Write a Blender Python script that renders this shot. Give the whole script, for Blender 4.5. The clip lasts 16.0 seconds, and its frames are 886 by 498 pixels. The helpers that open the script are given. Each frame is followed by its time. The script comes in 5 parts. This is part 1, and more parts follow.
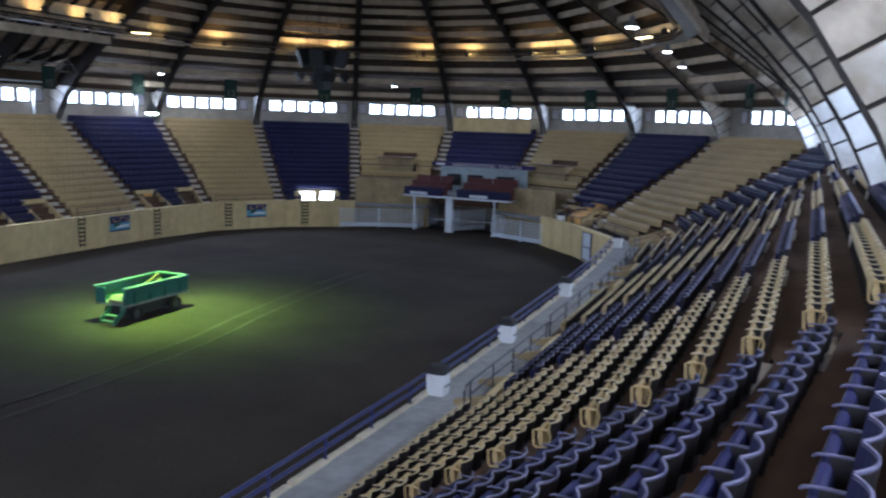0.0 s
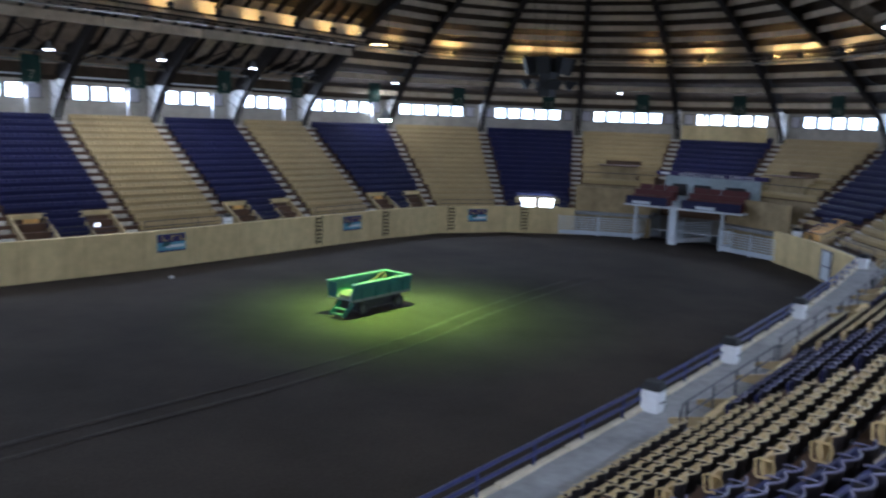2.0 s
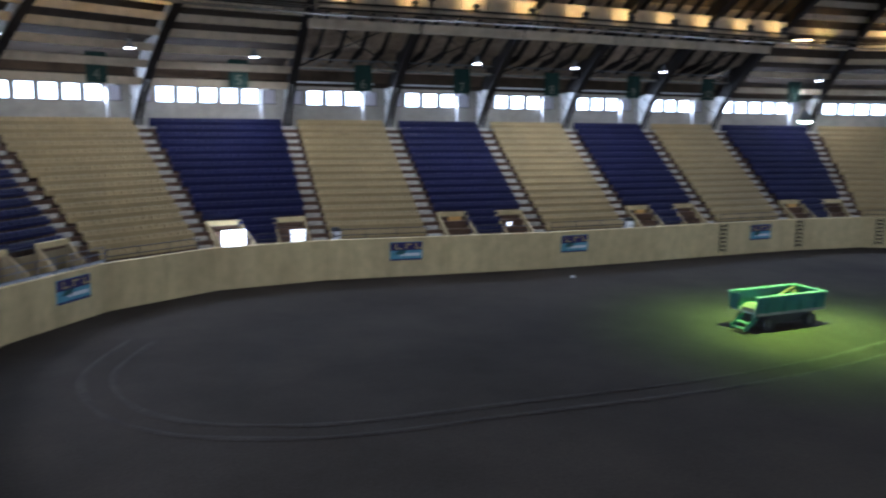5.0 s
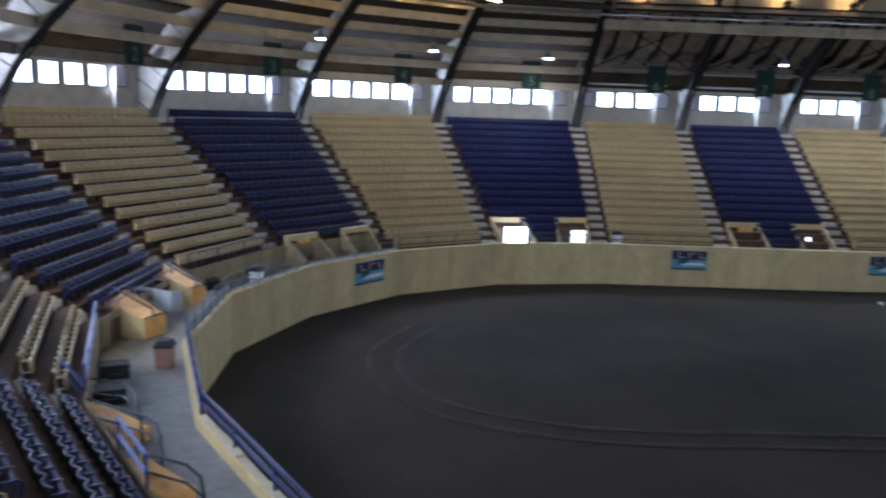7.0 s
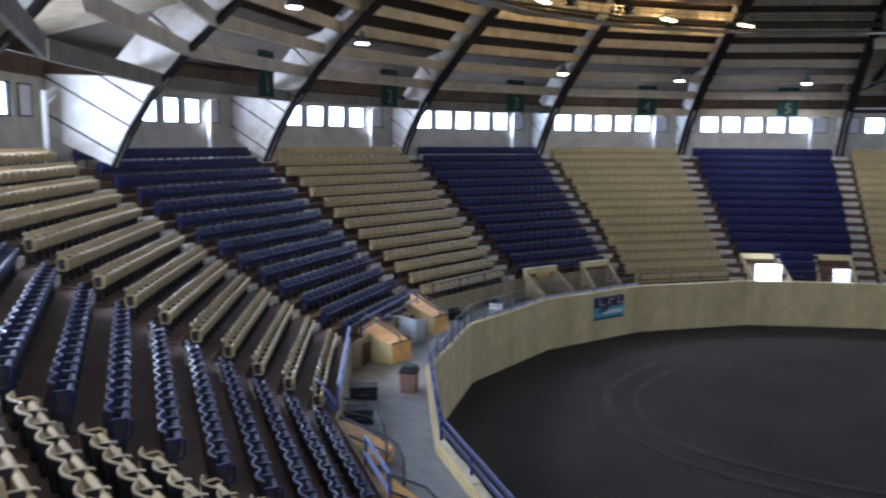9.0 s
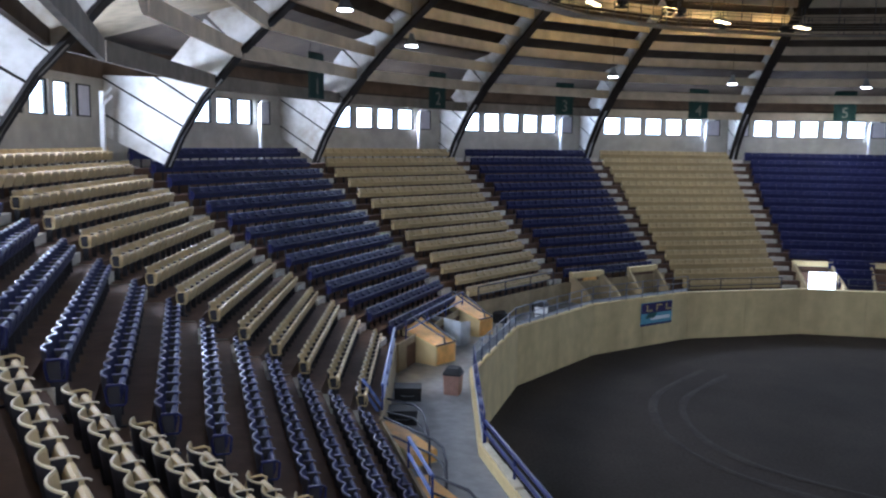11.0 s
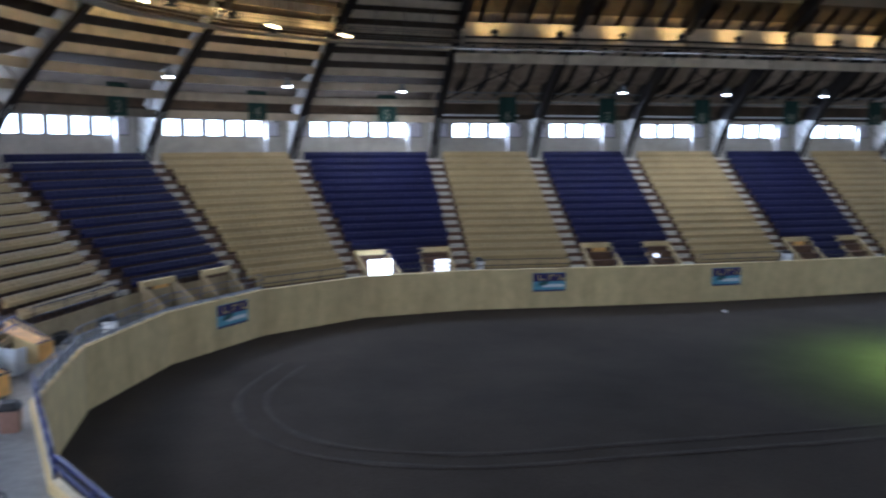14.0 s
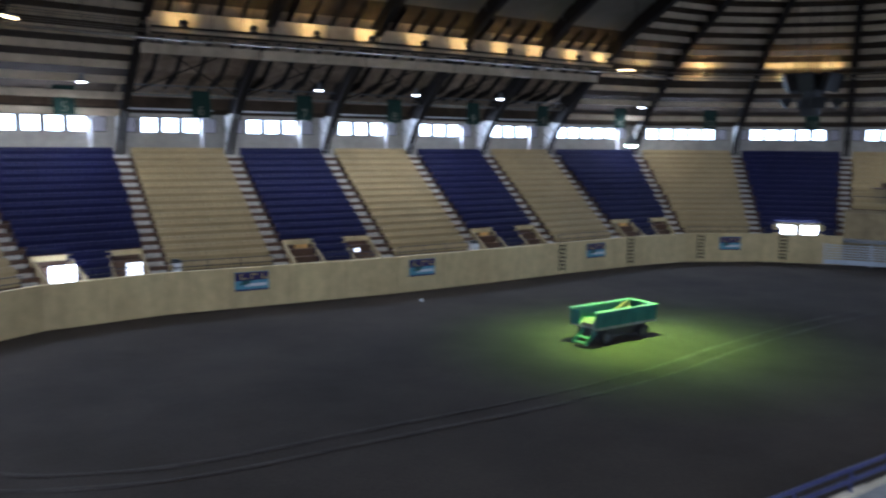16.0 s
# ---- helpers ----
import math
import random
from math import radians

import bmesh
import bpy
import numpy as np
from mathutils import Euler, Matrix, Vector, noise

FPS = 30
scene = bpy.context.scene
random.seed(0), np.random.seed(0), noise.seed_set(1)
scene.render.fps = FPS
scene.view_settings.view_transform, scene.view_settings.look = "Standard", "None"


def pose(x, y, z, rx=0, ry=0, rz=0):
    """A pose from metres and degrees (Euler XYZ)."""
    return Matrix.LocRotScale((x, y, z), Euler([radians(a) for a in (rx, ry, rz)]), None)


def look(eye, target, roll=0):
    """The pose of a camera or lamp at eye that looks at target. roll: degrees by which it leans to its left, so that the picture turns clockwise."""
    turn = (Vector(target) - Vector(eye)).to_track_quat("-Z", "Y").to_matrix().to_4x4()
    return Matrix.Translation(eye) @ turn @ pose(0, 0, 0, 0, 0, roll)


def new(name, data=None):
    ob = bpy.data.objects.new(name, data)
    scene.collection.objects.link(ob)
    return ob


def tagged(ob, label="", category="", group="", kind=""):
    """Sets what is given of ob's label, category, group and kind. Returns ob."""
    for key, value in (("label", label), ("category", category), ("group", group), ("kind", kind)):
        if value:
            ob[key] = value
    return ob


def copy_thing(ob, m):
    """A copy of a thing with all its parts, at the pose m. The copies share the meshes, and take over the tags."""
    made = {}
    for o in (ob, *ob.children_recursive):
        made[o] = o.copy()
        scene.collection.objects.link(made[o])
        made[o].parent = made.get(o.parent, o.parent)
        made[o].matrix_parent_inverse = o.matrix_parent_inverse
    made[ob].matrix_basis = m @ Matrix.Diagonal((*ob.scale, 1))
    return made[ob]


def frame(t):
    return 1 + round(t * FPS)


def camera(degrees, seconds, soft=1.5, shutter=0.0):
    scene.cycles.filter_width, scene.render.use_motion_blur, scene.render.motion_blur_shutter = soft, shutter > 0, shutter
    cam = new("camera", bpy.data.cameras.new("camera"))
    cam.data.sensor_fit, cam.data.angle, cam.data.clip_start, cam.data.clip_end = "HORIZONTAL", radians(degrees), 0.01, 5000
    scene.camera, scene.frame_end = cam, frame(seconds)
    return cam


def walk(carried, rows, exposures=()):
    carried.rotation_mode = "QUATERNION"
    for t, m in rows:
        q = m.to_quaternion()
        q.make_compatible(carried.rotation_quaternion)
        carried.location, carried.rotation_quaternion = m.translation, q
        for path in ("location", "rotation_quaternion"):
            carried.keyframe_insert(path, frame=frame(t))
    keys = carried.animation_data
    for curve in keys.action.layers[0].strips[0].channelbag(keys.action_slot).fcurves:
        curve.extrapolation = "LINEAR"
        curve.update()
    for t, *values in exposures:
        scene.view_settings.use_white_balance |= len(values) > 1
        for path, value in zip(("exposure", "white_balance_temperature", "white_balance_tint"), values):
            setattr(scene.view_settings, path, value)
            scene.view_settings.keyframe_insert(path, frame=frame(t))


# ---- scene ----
# the lens and the way: one stand in an aisle near the top row, turning left and back
cam = camera(56.46, 16.0, soft=2.2, shutter=0.9)
EYE = (-35.65, -32.14, 11.2)
TURNS = [
    (0.0, 81.26, -1.85, -65.89),
    (0.5, 81.33, -1.95, -62.91),
    (1.0, 81.17, -1.84, -59.33),
    (1.5, 81.05, -1.88, -55.04),
    (2.0, 81.23, -2.08, -50.64),
    (2.5, 81.22, -1.90, -46.44),
    (3.0, 81.02, -2.14, -41.53),
    (3.5, 80.84, -2.11, -36.87),
    (4.0, 80.70, -2.00, -32.34),
    (4.2, 80.85, -1.53, -30.59),
    (6.3, 80.09, -1.67, -10.30),
    (6.5, 80.20, -1.69, -8.28),
    (7.0, 80.44, -1.91, -3.62),
    (7.5, 81.23, -1.51, 1.10),
    (8.0, 81.87, -1.25, 5.02),
    (8.5, 82.23, -1.00, 8.74),
    (9.0, 82.43, -0.48, 12.83),
    (9.2, 82.47, -0.87, 14.05),
    (10.3, 82.55, -0.90, 16.70),
    (11.3, 82.50, -0.94, 14.97),
    (11.5, 82.43, -0.91, 13.43),
    (12.0, 82.63, -0.74, 8.87),
    (12.5, 82.70, -1.11, 2.15),
    (13.0, 82.83, -0.69, -3.10),
    (13.5, 82.82, -0.28, -7.70),
    (14.0, 82.86, 0.00, -13.37),
    (14.5, 83.06, 0.35, -18.85),
    (15.0, 83.05, 0.00, -23.04),
    (15.5, 82.96, -0.53, -28.60),
    (16.0, 82.73, -0.48, -33.93),
]
walk(cam, [(t, pose(*EYE, rx, ry, rz)) for t, rx, ry, rz in TURNS], exposures=((0.0, 0.54, 5080, 15), (2.5, 0.52, 5080, 15), (6.5, 0.48, 5000, 14), (12.0, 0.47, 5000, 14), (16.0, 0.52, 5000, 15)))

# ---- world and light ----
world = bpy.data.worlds.new("sky")
scene.world = world
world.use_nodes = True
_n = world.node_tree.nodes
_sky = _n.new("ShaderNodeTexSky")
_sky.sky_type = "NISHITA"
_sky.sun_disc = False
_sky.sun_elevation = radians(42)
_sky.sun_rotation = radians(150)
_n["Background"].inputs["Strength"].default_value = 0.15
world.node_tree.links.new(_sky.outputs[0], _n["Background"].inputs["Color"])

WINDOW_WATTS = 620.0


def lamp(name, kind, m, watts, color, size=0.3, angle=60, blend=0.6, size_y=None):
    data = bpy.data.lights.new(name, kind)
    data.energy, data.color = watts, color
    if kind == "AREA":
        data.shape = "RECTANGLE"
        data.size, data.size_y = size, size_y or size
    else:
        data.shadow_soft_size = size
    if kind == "SPOT":
        data.spot_size, data.spot_blend = radians(angle), blend
    ob = new(name, data)
    ob.matrix_basis = m
    return ob


# ---- materials ----
def material(name, color, rough=0.7, metal=0.0, vary=0.25, grain=6.0, stain=0.35, bump=0.15, stain_color=None, coat=0.0, piece=0.0, shine=0.5, streak=1.0):
    m = bpy.data.materials.new(name)
    m.use_nodes = True
    nt = m.node_tree
    b = nt.nodes["Principled BSDF"]
    tc = nt.nodes.new("ShaderNodeTexCoord")
    fine = nt.nodes.new("ShaderNodeTexNoise")
    fine.inputs["Scale"].default_value, fine.inputs["Detail"].default_value = grain, 6.0
    broad = nt.nodes.new("ShaderNodeTexNoise")
    broad.inputs["Scale"].default_value, broad.inputs["Detail"].default_value = stain, 5.0
    broad.inputs["Roughness"].default_value = 0.62
    stretch = nt.nodes.new("ShaderNodeMapping")
    stretch.inputs["Scale"].default_value = (1.0, 1.0, streak)
    nt.links.new(tc.outputs["Object"], stretch.inputs["Vector"])
    nt.links.new(tc.outputs["Object"], fine.inputs["Vector"])
    nt.links.new(stretch.outputs["Vector"], broad.inputs["Vector"])
    ramp = nt.nodes.new("ShaderNodeMapRange")
    ramp.inputs["From Min"].default_value, ramp.inputs["From Max"].default_value = 0.38, 0.68
    nt.links.new(broad.outputs["Fac"], ramp.inputs["Value"])
    sc = stain_color or [c * (1 - vary) for c in color]
    mix = nt.nodes.new("ShaderNodeMix")
    mix.data_type = "RGBA"
    mix.inputs["A"].default_value = (*color, 1)
    mix.inputs["B"].default_value = (*sc, 1)
    nt.links.new(ramp.outputs["Result"], mix.inputs["Factor"])
    hsv = nt.nodes.new("ShaderNodeHueSaturation")
    nt.links.new(mix.outputs["Result"], hsv.inputs["Color"])
    val = nt.nodes.new("ShaderNodeMapRange")
    val.inputs["From Min"].default_value, val.inputs["From Max"].default_value = 0.3, 0.7
    val.inputs["To Min"].default_value, val.inputs["To Max"].default_value = 1 - vary * 0.6, 1 + vary * 0.6
    nt.links.new(fine.outputs["Fac"], val.inputs["Value"])
    if piece:
        info = nt.nodes.new("ShaderNodeObjectInfo")
        geo = nt.nodes.new("ShaderNodeNewGeometry")
        add = nt.nodes.new("ShaderNodeMath")
        nt.links.new(info.outputs["Random"], add.inputs[0])
        nt.links.new(geo.outputs["Random Per Island"], add.inputs[1])
        pm = nt.nodes.new("ShaderNodeMapRange")
        pm.inputs["From Max"].default_value = 2.0
        pm.inputs["To Min"].default_value, pm.inputs["To Max"].default_value = 1 - piece, 1 + piece
        nt.links.new(add.outputs[0], pm.inputs["Value"])
        mul = nt.nodes.new("ShaderNodeMath")
        mul.operation = "MULTIPLY"
        nt.links.new(val.outputs["Result"], mul.inputs[0])
        nt.links.new(pm.outputs["Result"], mul.inputs[1])
        nt.links.new(mul.outputs[0], hsv.inputs["Value"])
    else:
        nt.links.new(val.outputs["Result"], hsv.inputs["Value"])
    nt.links.new(hsv.outputs["Color"], b.inputs["Base Color"])
    rr = nt.nodes.new("ShaderNodeMapRange")
    rr.inputs["To Min"].default_value, rr.inputs["To Max"].default_value = max(0.05, rough - 0.1), min(1.0, rough + 0.12)
    nt.links.new(broad.outputs["Fac"], rr.inputs["Value"])
    nt.links.new(rr.outputs["Result"], b.inputs["Roughness"])
    b.inputs["Metallic"].default_value = metal
    b.inputs["Coat Weight"].default_value = coat
    b.inputs["Specular IOR Level"].default_value = shine
    if bump:
        bp = nt.nodes.new("ShaderNodeBump")
        bp.inputs["Strength"].default_value, bp.inputs["Distance"].default_value = bump, 0.02
        nt.links.new(fine.outputs["Fac"], bp.inputs["Height"])
        nt.links.new(bp.outputs["Normal"], b.inputs["Normal"])
    return m


def glowing(name, color, strength):
    m = bpy.data.materials.new(name)
    m.use_nodes = True
    b = m.node_tree.nodes["Principled BSDF"]
    b.inputs["Base Color"].default_value = (0.8, 0.8, 0.8, 1)
    b.inputs["Emission Color"].default_value = (*color, 1)
    b.inputs["Emission Strength"].default_value = strength
    return m


DIRT = material("arena dirt", (0.0515, 0.041, 0.031), 0.95, vary=0.36, grain=9.0, stain=0.12, bump=0.5, shine=0.12)
RUT = material("pressed dirt", (0.063, 0.052, 0.044), 0.9, vary=0.3, grain=7.0, stain=0.5, bump=0.4, shine=0.12)
CONCRETE_TAN = material("tan painted concrete", (0.69, 0.55, 0.265), 0.75, vary=0.16, grain=1.6, stain=0.55, bump=0.1, streak=0.22, piece=0.08, stain_color=(0.53, 0.41, 0.20))
CONCRETE_GREY = material("worn grey concrete", (0.29, 0.29, 0.29), 0.8, vary=0.25, grain=3.0, stain=0.4)
# browner than the tan walls, the shade at the stand's foot is in it
FRONT_BROWN = material("brown shaded front wall", (0.34, 0.265, 0.145), 0.8, vary=0.3, grain=2.0, stain=0.6, bump=0.1, streak=0.3)
TREAD = material("dusty brown concrete", (0.12, 0.067, 0.038), 0.85, vary=0.35, grain=4.0, stain=0.5)
CONCRETE_PALE = material("pale kerb concrete", (0.62, 0.55, 0.40), 0.8, vary=0.25, grain=3.0, stain=0.5)
STEP = material("tan step concrete", (0.64, 0.60, 0.51), 0.8, vary=0.3, grain=4.0, stain=0.5, piece=0.1)
NAVY = material("purple navy plastic", (0.0135, 0.014, 0.062), 0.5, vary=0.2, grain=5.0, stain=0.3, bump=0.04, piece=0.05, shine=0.25)
TAN = material("tan plastic", (0.46, 0.34, 0.15), 0.5, vary=0.15, grain=5.0, stain=0.3, bump=0.04, piece=0.05)
# navy lips and arms: wear, plus window highlights painted into the colour
NAVY_EDGE = material("worn navy edge with window light", (0.135, 0.13, 0.225), 0.32, vary=0.45, grain=14.0, bump=0.06, coat=0.12, shine=0.6)
NAVY_DULL = material("navy far edge with faint window light", (0.045, 0.043, 0.125), 0.45, vary=0.3, grain=9.0, bump=0.04)
NAVY_ARM = material("rubbed navy arm with window light", (0.14, 0.135, 0.23), 0.34, vary=0.45, grain=14.0, bump=0.06, coat=0.1)
# tan lips also lightened for the light along each row's top
TAN_EDGE = material("worn tan edge with window light", (0.52, 0.42, 0.23), 0.35, vary=0.2, grain=9.0, bump=0.04)
TAN_ARM = material("rubbed tan arm", (0.57, 0.48, 0.31), 0.4, vary=0.25, grain=9.0, bump=0.04)
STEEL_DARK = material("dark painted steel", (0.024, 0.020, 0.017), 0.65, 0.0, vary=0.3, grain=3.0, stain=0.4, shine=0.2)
# plate colour is raised to hold the window light on the rib feet
PLATE = material("pale plate with window light", (0.70, 0.70, 0.68), 0.55, vary=0.2, grain=1.5, stain=0.35, stain_color=(0.27, 0.23, 0.17))
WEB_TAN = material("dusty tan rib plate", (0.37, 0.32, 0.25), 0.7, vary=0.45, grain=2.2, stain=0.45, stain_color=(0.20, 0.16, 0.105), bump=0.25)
PURLIN = material("buff painted purlin", (0.52, 0.42, 0.285), 0.7, vary=0.25, grain=1.5, stain=0.5, piece=0.22)
EAVE_GREY = material("grey brown eave beam", (0.24, 0.205, 0.16), 0.75, vary=0.3, grain=1.8, stain=0.4, shine=0.08)
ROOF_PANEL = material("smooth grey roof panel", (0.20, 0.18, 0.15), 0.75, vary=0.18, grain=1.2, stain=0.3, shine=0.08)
# dome deck brown includes the shade between the boards
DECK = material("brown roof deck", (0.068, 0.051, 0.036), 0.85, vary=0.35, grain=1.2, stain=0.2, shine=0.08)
# end stand deck lightened in colour for the light from the windows
DECK_PALE = material("plank deck in window-lit tone", (0.30, 0.25, 0.17), 0.8, vary=0.35, grain=1.2, stain=0.4, shine=0.08)
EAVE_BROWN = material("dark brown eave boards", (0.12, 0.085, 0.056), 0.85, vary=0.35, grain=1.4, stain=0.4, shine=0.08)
# straight stand deck lightened in colour for the lamps below it
DECK_WARM = material("plank deck in lamp-lit tone", (0.36, 0.28, 0.20), 0.85, vary=0.4, grain=1.2, stain=0.4, shine=0.08)
DIM_PANE = material("dim lavender grey pane", (0.52, 0.50, 0.56), 0.4, vary=0.15, grain=2.0)
WALL_PALE = material("grey white upper wall", (0.44, 0.41, 0.345), 0.75, vary=0.22, grain=1.6, stain=0.3)
RAIL_BLUE = material("blue painted pipe", (0.024, 0.029, 0.125), 0.4, 0.0, vary=0.2, grain=8.0)
RAIL_DARK = material("dark painted pipe", (0.045, 0.047, 0.06), 0.45, 0.0, vary=0.25, grain=8.0)
RAIL_MID = material("dull blue grey pipe", (0.15, 0.165, 0.21), 0.45, vary=0.2, grain=8.0)
RAIL_GREY = material("grey galvanised pipe", (0.48, 0.51, 0.56), 0.42, 0.1, vary=0.2, grain=8.0)
# catwalk steel coloured tan for the lamp light along it
CATWALK_TAN = material("tan steel in lamp-lit tone", (0.20, 0.165, 0.115), 0.6, vary=0.3, grain=4.0)
GATE_WHITE = material("white painted pipe", (0.74, 0.79, 0.84), 0.5, vary=0.2, grain=5.0)
GREEN = material("green painted steel", (0.016, 0.092, 0.088), 0.45, vary=0.2, grain=3.0, stain=0.8)
GREEN_RIM = material("bright green painted rim", (0.085, 0.17, 0.15), 0.5, vary=0.2, grain=3.0)
RUBBER = material("black rubber", (0.02, 0.02, 0.02), 0.85)
WHEEL_DUST = material("dusty dark wheel disc", (0.05, 0.05, 0.048), 0.8, vary=0.3)
SKIRT_GREY = material("dusty grey steel edge", (0.16, 0.165, 0.15), 0.7, vary=0.3, grain=5.0)
GREY_METAL = material("grey steel", (0.25, 0.26, 0.26), 0.5, 0.6)
BANNER = material("dark green banner cloth", (0.008, 0.036, 0.024), 0.85)
WHITE = material("white paint", (0.84, 0.85, 0.86), 0.6, vary=0.1)
BLACK = material("matte black", (0.014, 0.014, 0.015), 0.7)
PAN = material("dark back pan", (0.017, 0.014, 0.016), 0.6, vary=0.3)
RED = material("dull red plastic", (0.10, 0.018, 0.016), 0.6)
# blue rail paint again, with the light on the bars put into the colour
RAIL_LIGHT = material("blue painted pipe in lit tone", (0.13, 0.17, 0.38), 0.4, vary=0.25, grain=8.0)
BROWN_PAINT = material("brown tan painted wall", (0.42, 0.32, 0.165), 0.8, vary=0.3, grain=1.6, stain=0.5, streak=0.3)
BOOTH_BLUE = material("pale blue grey booth front", (0.36, 0.43, 0.46), 0.6, vary=0.2, grain=2.0)
# orange of the boards, strengthened for the warm light on the entrance boxes
WARM_ORANGE = material("orange board with warm light", (0.90, 0.50, 0.13), 0.5, vary=0.3, grain=3.0)
SIGN_PURPLE = material("purple sign face", (0.03, 0.015, 0.10), 0.6)
SIGN_BLUE = material("pale blue sign face", (0.16, 0.40, 0.52), 0.6)
BOARD_BROWN = material("brown old board", (0.13, 0.09, 0.05), 0.85, vary=0.4, grain=8.0)
STRAW = material("pale straw bale", (0.20, 0.185, 0.14), 0.9, vary=0.4, grain=14.0, bump=0.6)
BIN_BROWN = material("faded brown plastic", (0.33, 0.19, 0.14), 0.6)
BRIGHT_DOOR = glowing("daylight beyond a door", (0.93, 0.97, 1.0), 6.0)
DIM_DOOR = glowing("dim daylight beyond a door", (0.97, 0.95, 0.93), 1.6)
SKY_GLOW = glowing("overcast sky", (0.86, 0.94, 1.0), 4.0)
LAMP_COOL = glowing("lamp diffuser", (1.0, 0.98, 0.92), 14.0)
LAMP_GREEN = glowing("green white lamp lens", (0.80, 1.0, 0.62), 16.0)
LAMP_WARM = glowing("warm lamp diffuser", (1.0, 0.70, 0.28), 10.0)
GLASS = bpy.data.materials.new("window glass")
GLASS.use_nodes = True
_b = GLASS.node_tree.nodes["Principled BSDF"]
_b.inputs["Base Color"].default_value = (0.96, 0.98, 1.0, 1)
_b.inputs["Roughness"].default_value = 0.03
_b.inputs["Transmission Weight"].default_value = 1.0
_b.inputs["IOR"].default_value = 1.02


# ---- mesh helpers ----
class Build:
    """Collects corners and faces for one mesh."""

    def __init__(self):
        self.v, self.f = [], []

    def face(self, pts):
        n = len(self.v)
        self.v.extend(tuple(p) for p in pts)
        self.f.append(tuple(range(n, n + len(pts))))

    def box(self, m, sx, sy, sz):
        """A box centred in x and y on m's origin, standing on it."""
        n = len(self.v)
        for z in (0, sz):
            for x, y in ((-sx / 2, -sy / 2), (sx / 2, -sy / 2), (sx / 2, sy / 2), (-sx / 2, sy / 2)):
                self.v.append(tuple(m @ Vector((x, y, z))))
        for q in ((3, 2, 1, 0), (4, 5, 6, 7), (0, 1, 5, 4), (1, 2, 6, 5), (2, 3, 7, 6), (3, 0, 4, 7)):
            self.f.append(tuple(n + i for i in q))

    def prism(self, low, high):
        """A solid between two loops of the same number of corners."""
        n, c = len(self.v), len(low)
        self.v.extend(tuple(p) for p in low)
        self.v.extend(tuple(p) for p in high)
        self.f.append(tuple(n + i for i in reversed(range(c))))
        self.f.append(tuple(n + c + i for i in range(c)))
        for i in range(c):
            j = (i + 1) % c
            self.f.append((n + i, n + j, n + c + j, n + c + i))

    def tube(self, pts, radius, sides=6, closed=False):
        """A pipe along points."""
        pts = [Vector(p) for p in pts]
        n = len(self.v)
        for i, p in enumerate(pts):
            a = pts[max(i - 1, 0)]
            b = pts[min(i + 1, len(pts) - 1)]
            d = (b - a).normalized()
            ref = Vector((0, 0, 1)) if abs(d.z) < 0.9 else Vector((1, 0, 0))
            s = d.cross(ref).normalized()
            u = s.cross(d)
            for k in range(sides):
                an = 2 * math.pi * k / sides
                self.v.append(tuple(p + (s * math.cos(an) + u * math.sin(an)) * radius))
        for i in range(len(pts) - 1):
            for k in range(sides):
                l = (k + 1) % sides
                self.f.append((n + i * sides + k, n + i * sides + l, n + (i + 1) * sides + l, n + (i + 1) * sides + k))
        self.f.append(tuple(n + k for k in reversed(range(sides))))
        self.f.append(tuple(n + (len(pts) - 1) * sides + k for k in range(sides)))

    def mesh(self, name, mat, smooth=False):
        me = bpy.data.meshes.new(name)
        me.from_pydata(self.v, [], self.f)
        me.materials.append(mat)
        me.update()
        if smooth:
            me.polygons.foreach_set("use_smooth", [True] * len(me.polygons))
        return me


def thing(name, label, category, group="", m=None):
    ob = new(name)
    ob.empty_display_size = 0.2
    if m is not None:
        ob.matrix_basis = m
    return tagged(ob, label, category, group)


def structure(name, b, mat, label, category, smooth=False):
    return tagged(new(name, b.mesh(name, mat, smooth)), label, category, kind="structure")


def part(name, b, mat, parent, label="", smooth=False):
    """Links a Build, or a ready mesh, as one mesh object under a thing or a part."""
    ob = new(name, b.mesh(name, mat, smooth) if isinstance(b, Build) else b)
    ob.parent = parent
    if label:
        ob["label"] = label
    return ob


def mirror_turn(p, e, z=0.0):
    """A pose at the plan point p whose x runs along e."""
    return Matrix.Translation((p[0], p[1], z)) @ Matrix.Rotation(math.atan2(e[1], e[0]), 4, "Z")


# ---- plan of the oval ----
A, RAD, FAN, NEAR = 21.05, 21.63, radians(19.535), 2.62
WALL_H, WALK_Z = 2.75, 2.45
ROW0, RUN, RISE, ROWS = 2.04, 0.78, 0.5, 16
SILL, WIN_TOP = 11.86, 13.04
BAYS = range(-9, 19)


PULL = {1: 0.6, 2: 1.1, 3: 0.9, 4: 0.5, 5: 0.3, 10: 0.4, 11: 1.9, 12: 3.0, 13: 2.8, 14: 2.3, 15: 1.3, 16: 0.65, 17: 0.25, -3: 0.1, -4: 0.05, -5: 0.2}
# camera-end bay lines off the regular fan, fitted to its view: start, step outwards
VIEW_LINES = {-8: ((-31.8, -20.6), (-0.406, -0.957)), -7: ((-36.6, -17.2), (-0.709, -0.631)), -6: ((-40.47, -10.27), (-0.9025, -0.464))}
# shift of the rows in the camera's blocks, in rows
PHASE = {14: 0.3, 15: 0.3, 16: 0.3, 17: 0.3, 18: 0.3, -9: 0.42, -8: -0.2, -7: 0.08, -6: 0.12}
OUTER = {-4: 13.4, 13: 13.4}


